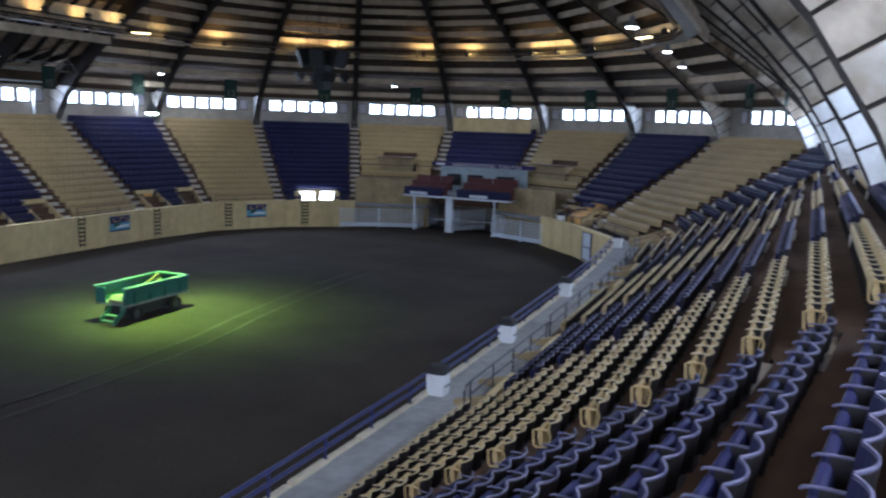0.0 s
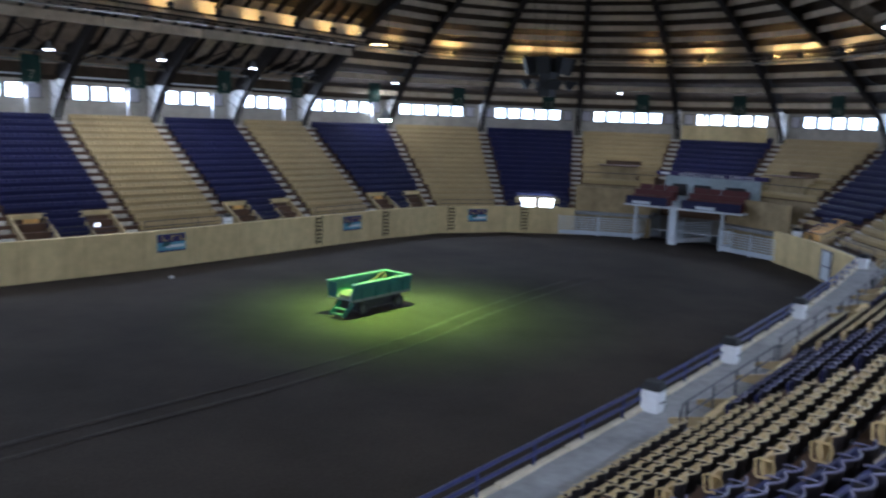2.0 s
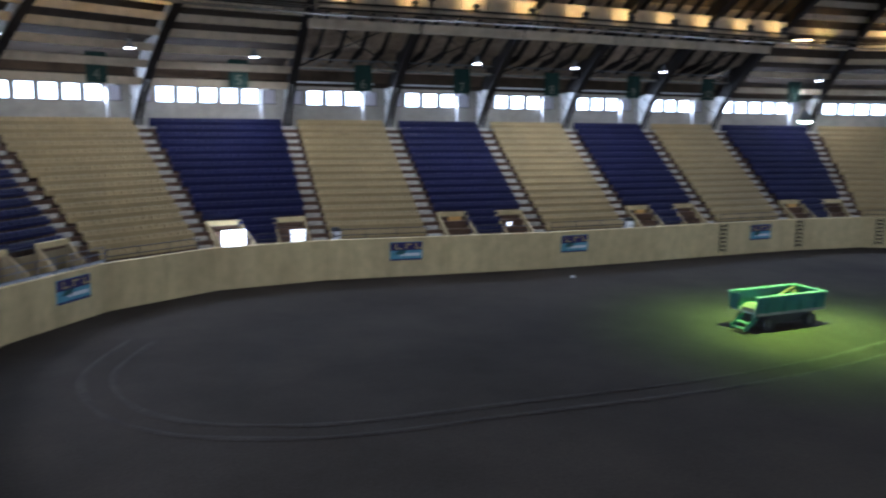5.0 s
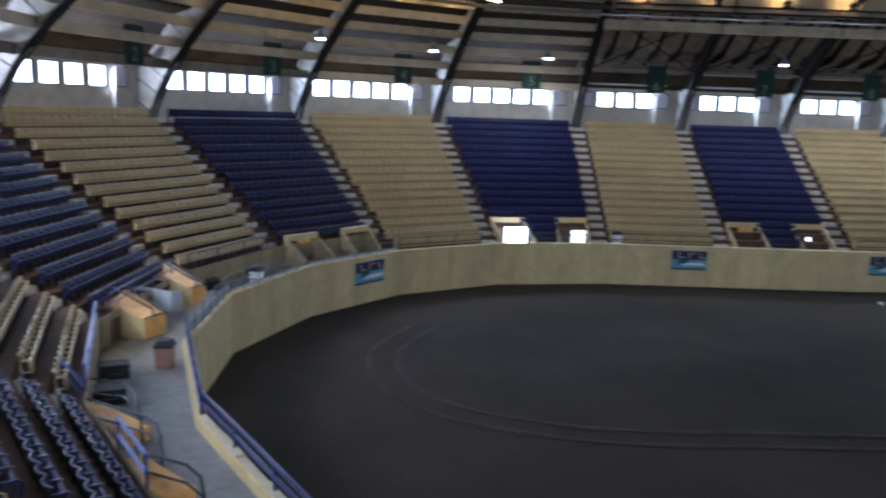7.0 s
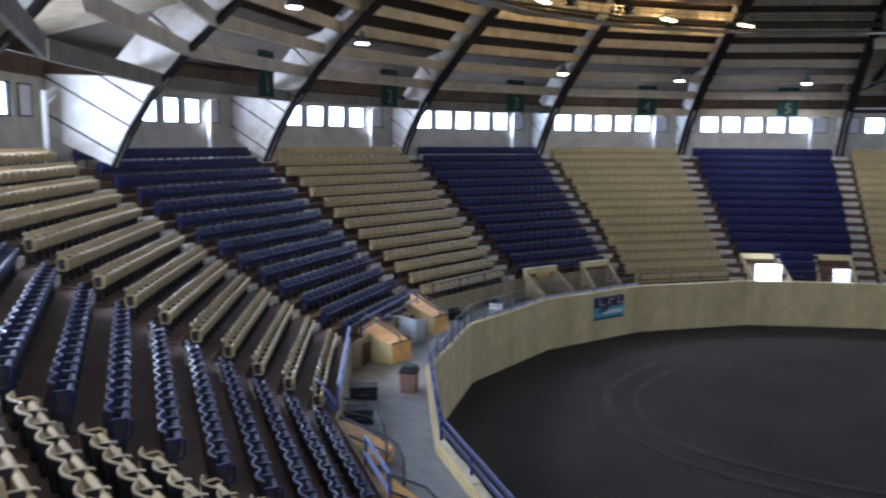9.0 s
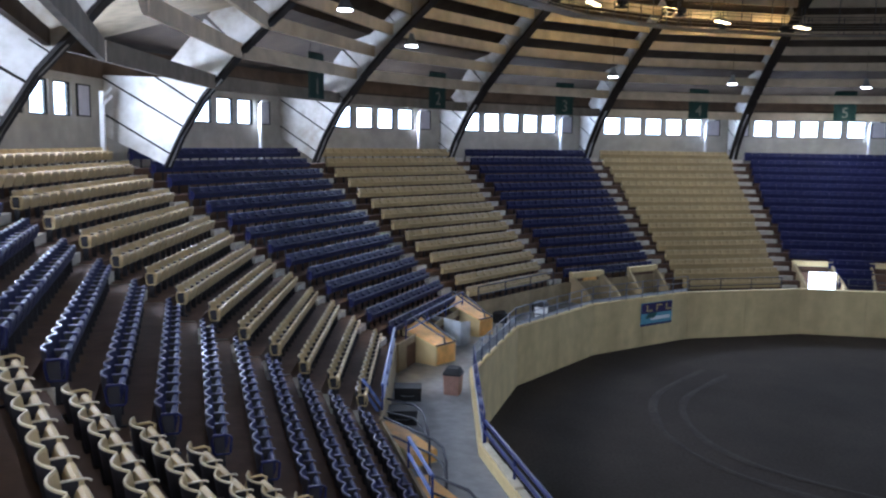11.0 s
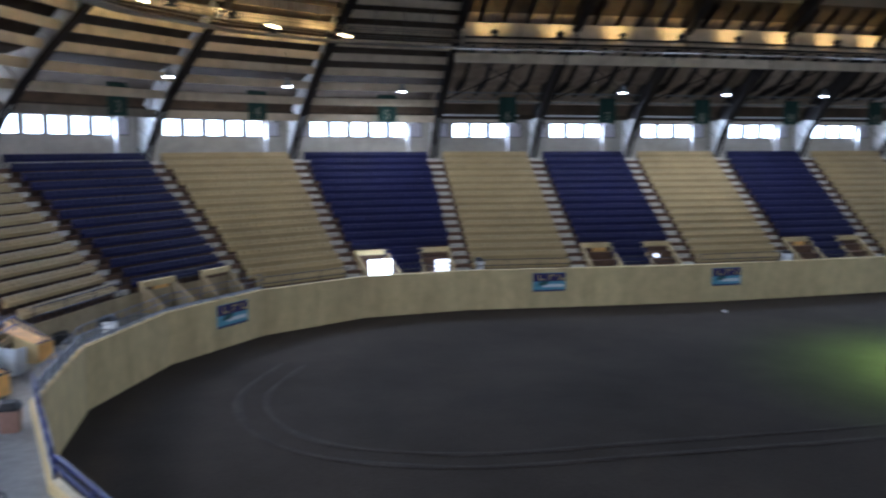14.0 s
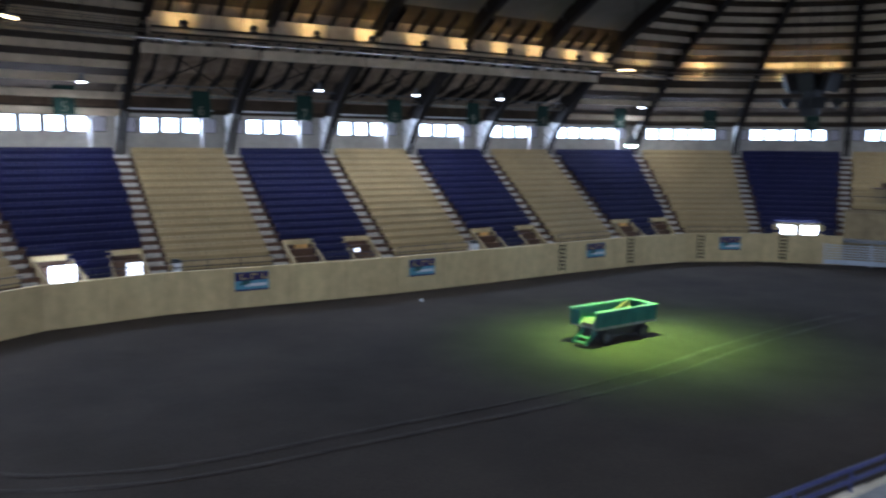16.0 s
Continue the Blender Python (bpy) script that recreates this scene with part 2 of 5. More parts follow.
def wall_off(k):
    """Distance of the window wall outside the arena wall at the bay line k; smaller on the far side to fit the camera's
    view.
    """
    k = (k + 9) % 28 - 9
    return OUTER.get(k, 12.1 if -3 <= k <= 12 else 15.2)


def bare_corner(k, off):
    r = RAD + off
    if k in VIEW_LINES:
        p, d = VIEW_LINES[k]
        return Vector((p[0] + d[0] * off, p[1] + d[1] * off))
    if 0 <= k <= 5:
        return Vector((-A + 2 * A / 5 * k, r))
    if 14 <= k <= 18:
        w = A + NEAR
        return Vector((w - 2 * w / 5 * (k - 14), -r))
    if k == -9:
        return Vector((-A - NEAR, -r))
    if k in (-8, 13):
        t = (0.166 * r - 1.446) / 0.4385
        x, y = -A - NEAR - 0.9914 * t, -r + 0.1305 * t
        return Vector((x if k == -8 else -x, y))
    c, an = (-A, math.pi / 2 - k * FAN) if k < 0 else (A, math.pi / 2 - (k - 5) * FAN)
    r /= math.cos(FAN / 2)
    return Vector((c + r * math.cos(an), r * math.sin(an)))


def corner(k, off):
    """The plan point of the bay line k at a distance outside the arena wall."""
    k = (k + 9) % 28 - 9
    p = bare_corner(k, off)
    pull = PULL.get(k, 0.0) * min(1.0, max(0.0, 1 - off / 9))
    if pull:
        d = (bare_corner(k, 10) - bare_corner(k, 0)).normalized()
        p = p - d * pull
    return p


wide_corner = corner


def seat_corner(k, off):
    """The same for the seating, whose depth follows the hall's."""
    return corner(k, off * (wall_off(k) - 1.4) / 13.8)


def side(k, off, at=None):
    """Ends, direction and length of the bay from line k at that distance."""
    p, q = (at or corner)(k, off), (at or corner)(k + 1, off)
    e = (q - p).normalized()
    return p, q, e, (q - p).length


def outward(k):
    p, q, e, _ = side(k, 5)
    return Vector((-e.y, e.x))


def is_navy(k):
    return k % 2 == 1


def first_row(k):
    if -8 <= k <= -3:
        return 2
    return FIRST.get(k, 0)


FIRST = {8: 5, 10: 5, 9: 7, 15: 1, 17: 1, -9: 1}


def wall_corner(k, off):
    """The same for the window wall, drawn in at two lines to fit the camera's view."""
    return corner(k, {-5: 14.2, -6: 14.8}.get(k, wall_off(k)) + off)


def up(p, z):
    return Vector((p[0], p[1], z))


# ---- ground ----
def build_ground():
    b = Build()
    # graded dirt inside the wall, slightly uneven, as rings about the long axis
    rings = [0.0, 0.25, 0.5, 0.75, 0.92, 1.06]
    spots = []
    for s in rings:
        ring = []
        for i in range(56):
            k, f = divmod(i, 2)
            p, q = corner(k - 9, 0.0), corner(k - 8, 0.0)
            w = p.lerp(q, f * 0.5)
            x, y = w.x * (0.35 + 0.65 * s) if s < 1 else w.x * s, w.y * s
            z = 0.0 if s > 0.9 else noise.noise(Vector((x * 0.15, y * 0.15, 0))) * 0.03
            ring.append((x, y, z))
        spots.append(ring)
    n = 56
    for r in spots:
        b.v.extend(r)
    for j in range(len(rings) - 1):
        for i in range(n):
            l = (i + 1) % n
            b.f.append((j * n + i, j * n + l, (j + 1) * n + l, (j + 1) * n + i))
    structure("floor", b, DIRT, "dark raked dirt floor of the riding arena", "arena floor")
    g = Build()
    g.face([(-400, -400, -0.35), (400, -400, -0.35), (400, 400, -0.35), (-400, 400, -0.35)])
    structure("ground", g, CONCRETE_GREY, "plain grey ground round the building", "ground")


# ---- arena wall: one cast panel per bay ----
def build_arena_wall():
    root = thing("wall_arena", "tan concrete arena wall of straight panels", "wall")
    root["kind"] = "structure"
    for k in BAYS:
        if k in (8, 9, 10):
            continue
        p, q, e, ln = side(k, 0)
        p2, q2, _, _ = side(k, 0.3)
        for i in range(2 if ln > 5 else 1):
            a0, a1 = i / 2, (i + 1) / 2
            gap = 0.012
            m0 = p.lerp(q, a0) + e * gap
            m1 = p.lerp(q, a1) - e * gap
            o0 = p2.lerp(q2, a0) + e * gap
            o1 = p2.lerp(q2, a1) - e * gap
            b = Build()
            b.prism([up(m0, -0.3), up(m1, -0.3), up(o1, -0.3), up(o0, -0.3)], [up(m0, WALL_H), up(m1, WALL_H), up(o1, WALL_H), up(o0, WALL_H)])
            part("wall_panel", b, CONCRETE_TAN, root)


# ---- walkway and stepped stand ----
def row_off(j, k=None):
    return ROW0 + RUN * (j + PHASE.get(k, 0.0))


def tread_z(j, k=None):
    if j == 0 and k in (14, 16, 18):
        return HIGH_WALK + 0.004
    return WALK_Z + RISE * (j + PHASE.get(k, 0.0))


HIGH_WALK = 2.756


def build_stands():
    walk_mesh = Build()
    for k in BAYS:
        if k == 9:
            continue
        f = first_row(k)
        raised = k >= 14 or k in (-9, -8)
        inner, outer = 0.22 if raised else 0.3, row_off(f, k) - 0.62
        top = HIGH_WALK if raised else WALK_Z
        a, c = corner(k, inner), corner(k + 1, inner)
        d, o = seat_corner(k + 1, outer), seat_corner(k, outer)
        walk_mesh.prism([up(a, WALK_Z - 0.3), up(c, WALK_Z - 0.3), up(d, WALK_Z - 0.3), up(o, WALK_Z - 0.3)], [up(a, top), up(c, top), up(d, top), up(o, top)])
    structure("pavement", walk_mesh, CONCRETE_GREY, "pale worn concrete walkway behind the arena wall", "walkway")
    for k in BAYS:
        b = Build()
        f = first_row(k)
        for j in range(f, ROWS):
            i0, i1 = row_off(j, k) - 0.62, row_off(j, k) + RUN - 0.62
            if j == ROWS - 1:
                i1 = 15.2
            a, c, d, o = seat_corner(k, i0), seat_corner(k + 1, i0), seat_corner(k + 1, i1), seat_corner(k, i1)
            z = tread_z(j, k)
            low = WALK_Z - 0.3 if j == f else z - RISE
            b.face([up(a, low), up(c, low), up(c, z), up(a, z)])
            b.face([up(a, z), up(c, z), up(d, z), up(o, z)])
        ob = structure("stand", b, TREAD, "dusty brown stepped concrete seating stand", "grandstand")
        if f >= 2 and k != 9:
            w = Build()
            i0 = row_off(f, k) - 0.70
            a, c, d, o = seat_corner(k, i0), seat_corner(k + 1, i0), seat_corner(k + 1, i0 + 0.075), seat_corner(k, i0 + 0.075)
            top = tread_z(f, k) + 0.12
            w.prism([up(a, WALK_Z), up(c, WALK_Z), up(d, WALK_Z), up(o, WALK_Z)], [up(a, top), up(c, top), up(d, top), up(o, top)])
            part("front_wall", w, FRONT_BROWN, ob, "front wall of the stand, browned for the shade on it")


AISLE = 0.54


def build_aisles():
    for k in range(-9, 19):
        root = thing("aisle_stair", "stair of tan concrete steps between seating blocks", "stairs", "aisle stairs")
        root["kind"] = "structure"
        f = 1 if k in (8, 11) else max(first_row(k), first_row(k - 1 if k > -9 else 18))
        e = (side(k, 5)[2] + side((k - 1) if k > -9 else 18, 5)[2]).normalized()
        n = Vector((-e.y, e.x))
        me = None
        for j in range(f, ROWS):
            p = seat_corner(k, row_off(j, k) + RUN - 0.62)
            deep = RUN * (wall_off(k) - 1.4) / 13.8
            if me is None:
                b = Build()
                b.box(Matrix.Identity(4), 0.98, deep * 0.4, RISE * 0.5)
                me = b.mesh("step", STEP)
            ob = part("step", me, STEP, root)
            c = p - n * (deep * 0.2)
            ob.matrix_basis = mirror_turn(c, e, tread_z(j, k))


# ---- seats ----
PITCH = 0.545


def chair_shapes(near, low=0.05):
    """Local shapes of one tip-up chair: x along the row, y to the back, z up from the tread."""
    back, lip, rear, seat, arm, leg = (Build() for _ in range(6))
    seg = 8 if near else 2
    hw = PITCH / 2 - 0.006
    deep = 0.105 if near else 0.02

    def sweep(b, levels, thick, trim=1.0):
        cols = []
        for i in range(seg + 1):
            x = (-hw + 2 * hw * i / seg) * trim
            cols.append((x, deep * (1 - (x / hw) ** 2)))
        n = len(b.v)
        for z, tilt in levels:
            for x, bow in cols:
                b.v.append((x, bow + tilt, z))
            for x, bow in reversed(cols):
                b.v.append((x * 0.95, bow + tilt - thick, z))
        c = 2 * (seg + 1)
        for l in range(len(levels) - 1):
            for i in range(c):
                j = (i + 1) % c
                b.f.append((n + l * c + i, n + l * c + j, n + (l + 1) * c + j, n + (l + 1) * c + i))
        b.f.append(tuple(n + (len(levels) - 1) * c + i for i in range(c)))
        b.f.append(tuple(n + i for i in reversed(range(c))))

    # coloured shell with a thin rolled lip, and the dark stiffening pan behind it
    if near:
        sweep(back, [(0.36, -0.06), (0.5, -0.035), (0.742, 0.0)], 0.014)
        sweep(lip, [(0.742, 0.006), (0.748, 0.011), (0.760, 0.011), (0.766, 0.006)], 0.014)
        sweep(rear, [(0.37, -0.044), (0.52, -0.02), (0.738, 0.012)], 0.01, 0.97)
    else:
        sweep(back, [(0.38, -0.06), (0.77, 0.03)], 0.03)
        sweep(lip, [(0.752, 0.034), (0.788, 0.04)], 0.05)
        sweep(rear, [(0.36, -0.04), (0.72, 0.036)], 0.012, 0.97)
    # tipped-up seat pan with rounded top
    m = Matrix.Translation((0, -0.135, 0.30)) @ Matrix.Rotation(radians(9), 4, "X")
    sw = hw - 0.03 if near else hw
    if near:
        prof = [(-0.02, 0.0), (0.03, 0.0), (0.04, 0.1), (0.05, 0.24), (0.045, 0.29), (0.02, 0.318), (-0.015, 0.322), (-0.04, 0.295), (-0.05, 0.25), (-0.045, 0.18), (-0.03, 0.08)]
        for x0, x1, k0, k1 in ((-sw, -sw + 0.05, 0.8, 1.0), (-sw + 0.05, sw - 0.05, 1.0, 1.0), (sw - 0.05, sw, 1.0, 0.8)):
            seat.prism([m @ Vector((x0, y, z * k0)) for y, z in prof], [m @ Vector((x1, y, z * k1)) for y, z in prof])
    else:
        prof = ((-0.04, low), (0.03, low), (0.04, 0.24), (0, 0.3), (-0.04, 0.24))
        seat.prism([m @ Vector((-sw, y, z)) for y, z in prof], [m @ Vector((sw, y, z)) for y, z in prof])
    # arm and standard at the chair's left
    ax = -PITCH / 2
    if near:
        arm.tube([(ax, 0.02, 0.635), (ax, -0.06, 0.64), (ax, -0.19, 0.635), (ax, -0.235, 0.628), (ax, -0.26, 0.608)], 0.0115, 6)
        leg.prism([(ax - 0.012, -0.18, 0.0), (ax + 0.012, -0.18, 0.0), (ax + 0.012, -0.06, 0.0), (ax - 0.012, -0.06, 0.0)],
                  [(ax - 0.012, -0.16, 0.63), (ax + 0.012, -0.16, 0.63), (ax + 0.012, 0.0, 0.63), (ax - 0.012, 0.0, 0.63)])
    else:
        arm.box(Matrix.Translation((ax, -0.11, 0.34)), 0.025, 0.16, 0.29)
        leg.box(Matrix.Translation((ax, -0.06, 0.0)), 0.03, 0.08, 0.34)
    return back, rear, seat, arm, lip, leg


def row_places(k, j):
    """Poses of the chairs in row j of bay k."""
    off = row_off(j, k)
    p, q, e, ln = side(k, off, seat_corner)
    n = int((ln - 2 * AISLE) / PITCH)
    pad = (ln - n * PITCH) / 2
    for i in range(n):
        c = p + e * (pad + (i + 0.5) * PITCH)
        yield i, n, mirror_turn(c, e, tread_z(j, k))


def blocked(k, j, i, n):
    """Places taken by the entrances at both ends of the purple blocks' front rows, and by the judges' stand."""
    if k in VOMS and k not in (15, 17) and first_row(k) < 2 and j < first_row(k) + VOM_ROWS:
        w = VOM_SEATS
        if i < w or i >= n - w:
            return True
    if k == 7 and j < 2 and n * 0.18 < i < n * 0.75:
        return True
    if k in (8, 10) and 5 < j < 10 and n * 0.28 < i < n * 0.72:
        return True
    return False


VOMS = {-3, -1, 1, 3, 5, 11, 13, 15, 17}
VOM_ROWS, VOM_SEATS = 3, 4
NEAR_BAYS = {-9: 5, -8: 3, 18: 7, -7: 8}


def build_seats():
    shapes = {True: chair_shapes(True), False: chair_shapes(False)}
    straight = chair_shapes(False, -0.10)
    near_made = {}
    for k in BAYS:
        mat = NAVY if is_navy(k) else TAN
        word = "purple navy" if is_navy(k) else "tan"
        far, pans, edges, arms = Build(), Build(), Build(), Build()
        fine = k in (16, 17, 18, -9, -8, -7, -6)
        for j in range(first_row(k), ROWS):
            for i, n, m in row_places(k, j):
                if blocked(k, j, i, n):
                    continue
                if k in NEAR_BAYS and j >= NEAR_BAYS[k]:
                    if is_near(k, j, i, n):
                        if mat.name not in near_made:
                            root = thing("stadium_chair", word + " plastic tip-up stadium chair with curved back, seat folded up", "chair", word + " chairs in the stand")
                            back, rear, seat, arm, lip, leg = shapes[True]
                            navy = is_navy(k)
                            shell = part("backrest", back, mat, root)
                            part("back_pan", rear, PAN, shell, "dark pan behind the backrest")
                            part("seat", seat, mat, root)
                            part("lip", lip, NAVY_EDGE if navy else TAN_EDGE, shell, "worn lip of the backrest, paled for window light")
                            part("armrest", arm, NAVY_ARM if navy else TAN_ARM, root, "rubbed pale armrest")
                            part("standard", leg, PAN, root, "dark steel standard")
                            root.matrix_basis = m
                            near_made[mat.name] = root
                        else:
                            copy_thing(near_made[mat.name], m)
                        continue
                for b, to in zip(straight if -3 < k < 14 else shapes[fine], (far, pans, far, arms if fine else far, edges, pans)):
                    s = len(to.v)
                    to.v.extend(tuple(m @ Vector(v)) for v in b.v)
                    to.f.extend(tuple(s + x for x in f) for f in b.f)
        if far.v:
            seating = tagged(new("stadium_seating", far.mesh("stadium_seating", mat)), "rows of " + word + " plastic tip-up stadium chairs on the steps", "seating", kind="stuff")
            part("back_pans", pans, PAN, seating, "dark pans behind the backrests")
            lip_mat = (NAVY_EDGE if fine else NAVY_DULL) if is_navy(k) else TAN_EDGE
            part("lips", edges, lip_mat, seating, "lips of the backrests, paled for window light")
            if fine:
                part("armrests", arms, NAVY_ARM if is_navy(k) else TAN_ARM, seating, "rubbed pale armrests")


def is_near(k, j, i, n):
    return j >= {-9: 10, -8: 10, -7: 13, 18: 13}[k]


def build_row_ends():
    """Open end frames of the rows beside the camera's aisles."""
    made = {}
    for k, end in ((18, 1), (-8, 1), (-7, 0), (-6, 0), (-5, 0)):
        mat = NAVY if is_navy(k) else TAN
        word = "purple navy" if is_navy(k) else "tan"
        for j in range(first_row(k), ROWS):
            places = list(row_places(k, j))
            m = (places[-1] if end else places[0])[2]
            m = m @ Matrix.Translation((PITCH / 2 + 0.02 if end else -PITCH / 2 - 0.03, 0, 0))
            if mat.name in made:
                copy_thing(made[mat.name], m)
                continue
            root = thing("row_end_frame", word + " open steel end frame of a seat row", "seat frame", word + " row end frames")
            b = Build()
            b.tube([(0, 0.0, 0.36), (0, 0.03, 0.55), (0, 0.0, 0.63), (0, -0.2, 0.64), (0, -0.27, 0.6), (0, -0.25, 0.36), (0, -0.23, 0.33), (0, -0.03, 0.33), (0, 0.0, 0.36)], 0.02, 6)
            part("loop", b, mat, root)
            b = Build()
            b.box(Matrix.Translation((0, -0.11, 0)), 0.07, 0.3, 0.03)
            b.box(Matrix.Translation((0, -0.11, 0.03)), 0.03, 0.12, 0.29)
            part("standard", b, PAN, root, "dark steel standard")
            root.matrix_basis = m
            made[mat.name] = root


# ---- upper wall with windows ----
def window_layout(k):
    ln = side(k, 0, wall_corner)[3]
    count = 3 if ln < 10 else 5
    pitch = 1.6
    start = ln * 0.485 - count * pitch / 2
    return [start + pitch * (i + 0.5) for i in range(count)], ln


def build_upper_wall():
    wall, eave = Build(), Build()
    win_w = 1.24
    for k in BAYS:
        p, q, e, ln = side(k, 0, wall_corner)
        n = Vector((-e.y, e.x))
        xs, ln = window_layout(k)

        def slab(x0, x1, z0, z1, p=p, e=e, n=n, wall=wall):
            if x1 - x0 < 0.01:
                return
            a, c = p + e * x0, p + e * x1
            wall.prism([up(a, z0), up(c, z0), up(c + n * 0.25, z0), up(a + n * 0.25, z0)], [up(a, z1), up(c, z1), up(c + n * 0.25, z1), up(a + n * 0.25, z1)])

        slab(0, ln, -0.3, SILL)
        slab(0, ln, WIN_TOP, WIN_TOP + 0.3)
        slab(0, ln, WIN_TOP + 0.3, 14.6, wall=eave)
        edges = [0] + [v for x in xs for v in (x - win_w / 2, x + win_w / 2)] + [ln]
        for a, c in zip(edges[::2], edges[1::2]):
            slab(a, c, SILL, WIN_TOP)
        # one window row per bay
        root = thing("window", "row of bright square steel windows under the eaves", "window", "clerestory windows")
        root["kind"] = "structure"
        for x in xs:
            c = p + e * x + n * 0.1
            m = mirror_turn(c, e, SILL)
            fr = Build()
            for sx, x0, z0, h in ((0.05, -win_w / 2 + 0.025, 0, WIN_TOP - SILL), (0.05, win_w / 2 - 0.025, 0, WIN_TOP - SILL)):
                fr.box(m @ Matrix.Translation((x0, 0, z0)), sx, 0.08, h)
            for z0 in (0, WIN_TOP - SILL - 0.05):
                fr.box(m @ Matrix.Translation((0, 0, z0)), win_w - 0.1, 0.08, 0.05)
            f = part("window_frame", fr, STEEL_DARK, root)
            g = Build()
            g.box(m @ Matrix.Translation((0, 0, 0.05)), win_w - 0.1, 0.006, WIN_TOP - SILL - 0.1)
            pane = part("pane", g, GLASS, f)
            pane.visible_shadow = False
        # dim unlit pane at both ends of the row
        for x in (xs[0] - 1.5, xs[-1] + 1.5):
            lv = thing("side_pane", "dim lavender grey pane in a dark frame beside the windows", "window", "dim panes beside the windows")
            m = mirror_turn(p + e * x - n * 0.02, e, SILL + 0.06)
            b = Build()
            b.box(m, 0.92, 0.03, 1.06)
            part("pane", b, DIM_PANE, lv)
            b = Build()
            for x0 in (-0.49, 0.49):
                b.box(m @ Matrix.Translation((x0, -0.01, -0.05)), 0.06, 0.06, 1.16)
            for z0 in (-0.05, 1.06):
                b.box(m @ Matrix.Translation((0, -0.01, z0)), 0.92, 0.06, 0.05)
            part("frame", b, STEEL_DARK, lv)
        if -5 <= k <= 5:
            post = thing("wall_post", "white steel post with a bent head beside the windows", "post", "bent wall posts")
            m = mirror_turn(p + e * (xs[-1] + 0.78) - n * 0.3, e, tread_z(ROWS - 1))
            h = WIN_TOP - tread_z(ROWS - 1)
            b = Build()
            b.box(m, 0.13, 0.13, h - 0.35)
            part("shaft", b, WHITE, post)
            b = Build()
            b.tube([m @ Vector((0, 0, h - 0.4)), m @ Vector((0.02, 0, h - 0.2)), m @ Vector((0.12, 0, h - 0.06)), m @ Vector((0.34, 0, h)), m @ Vector((0.62, 0, h - 0.02))], 0.06, 6)
            part("bent_head", b, WHITE, post)
        if k in (-7, -6):
            post = thing("wall_post", "cream steel post with bracket arms beside the windows", "post", "wall posts")
            m = mirror_turn(p + e * (xs[-1] + 2.3) - n * 0.35, e, tread_z(ROWS - 1))
            b = Build()
            b.box(m, 0.16, 0.16, WIN_TOP - tread_z(ROWS - 1) - 0.2)
            part("shaft", b, WHITE, post)
            for z, r in ((2.5, 25), (2.8, 25)):
                b = Build()
                b.box(m @ Matrix.Translation((0.2, -0.12, z)) @ Matrix.Rotation(radians(-r), 4, "Y"), 0.9, 0.06, 0.1)
                part("bracket_arm", b, WHITE, post)
        # daylight of the window row
        c = p + e * ((xs[0] + xs[-1]) / 2) - n * 0.06
        m = mirror_turn(c, e, (SILL + WIN_TOP) / 2) @ Matrix.Rotation(radians(-90), 4, "X")
        lamp("window_daylight", "AREA", m, WINDOW_WATTS * len(xs) / 5 * {-8: 0.55, -7: 0.95, -6: 1.45, -5: 1.15}.get(k, 0.92 if k >= 15 or k < -8 else (0.5 if 7 <= k <= 12 else 1.0)), (1.0, 0.98, 0.95) if k <= -4 else (0.89, 0.945, 1.0), size=xs[-1] - xs[0] + 1.5, size_y=1.55)
    structure("wall_eave", eave, EAVE_BROWN, "brown boarded wall above the windows", "wall")
    structure("wall_upper", wall, WALL_PALE, "pale upper wall pierced by rows of windows", "wall")


# ---- roof ----
RIB = [(11.2, 10.0), (10.6, 11.2), (9.7, 12.6), (8.2, 14.3), (6.2, 16.2), (3.0, 18.9), (0.0, 21.0), (-6.0, 24.2), (-13.0, 26.8), (-20.6, 28.0)]


def rib_point(s):
    """Height of the ribs' inner edge at the distance s outside the arena wall."""
    for (s0, z0), (s1, z1) in zip(RIB, RIB[1:]):
        if s1 <= s <= s0:
            return z0 + (z1 - z0) * (s0 - s) / (s0 - s1)
    return RIB[0][1] if s > RIB[0][0] else RIB[-1][1]


def deck_z(s):
    if s > 9.5:
        return 14.5 + (15.9 - s) * 0.22
    return max(rib_point(s) + 1.5, 14.5 + (15.9 - s) * 0.22)


def roof_xy(k, s):
    if s > 9.5:
        s = 9.5 + (s - 9.5) * (wall_off(k) + 0.7 - 9.5) / 6.4
    return corner(k, max(s, -RAD + 0.6))


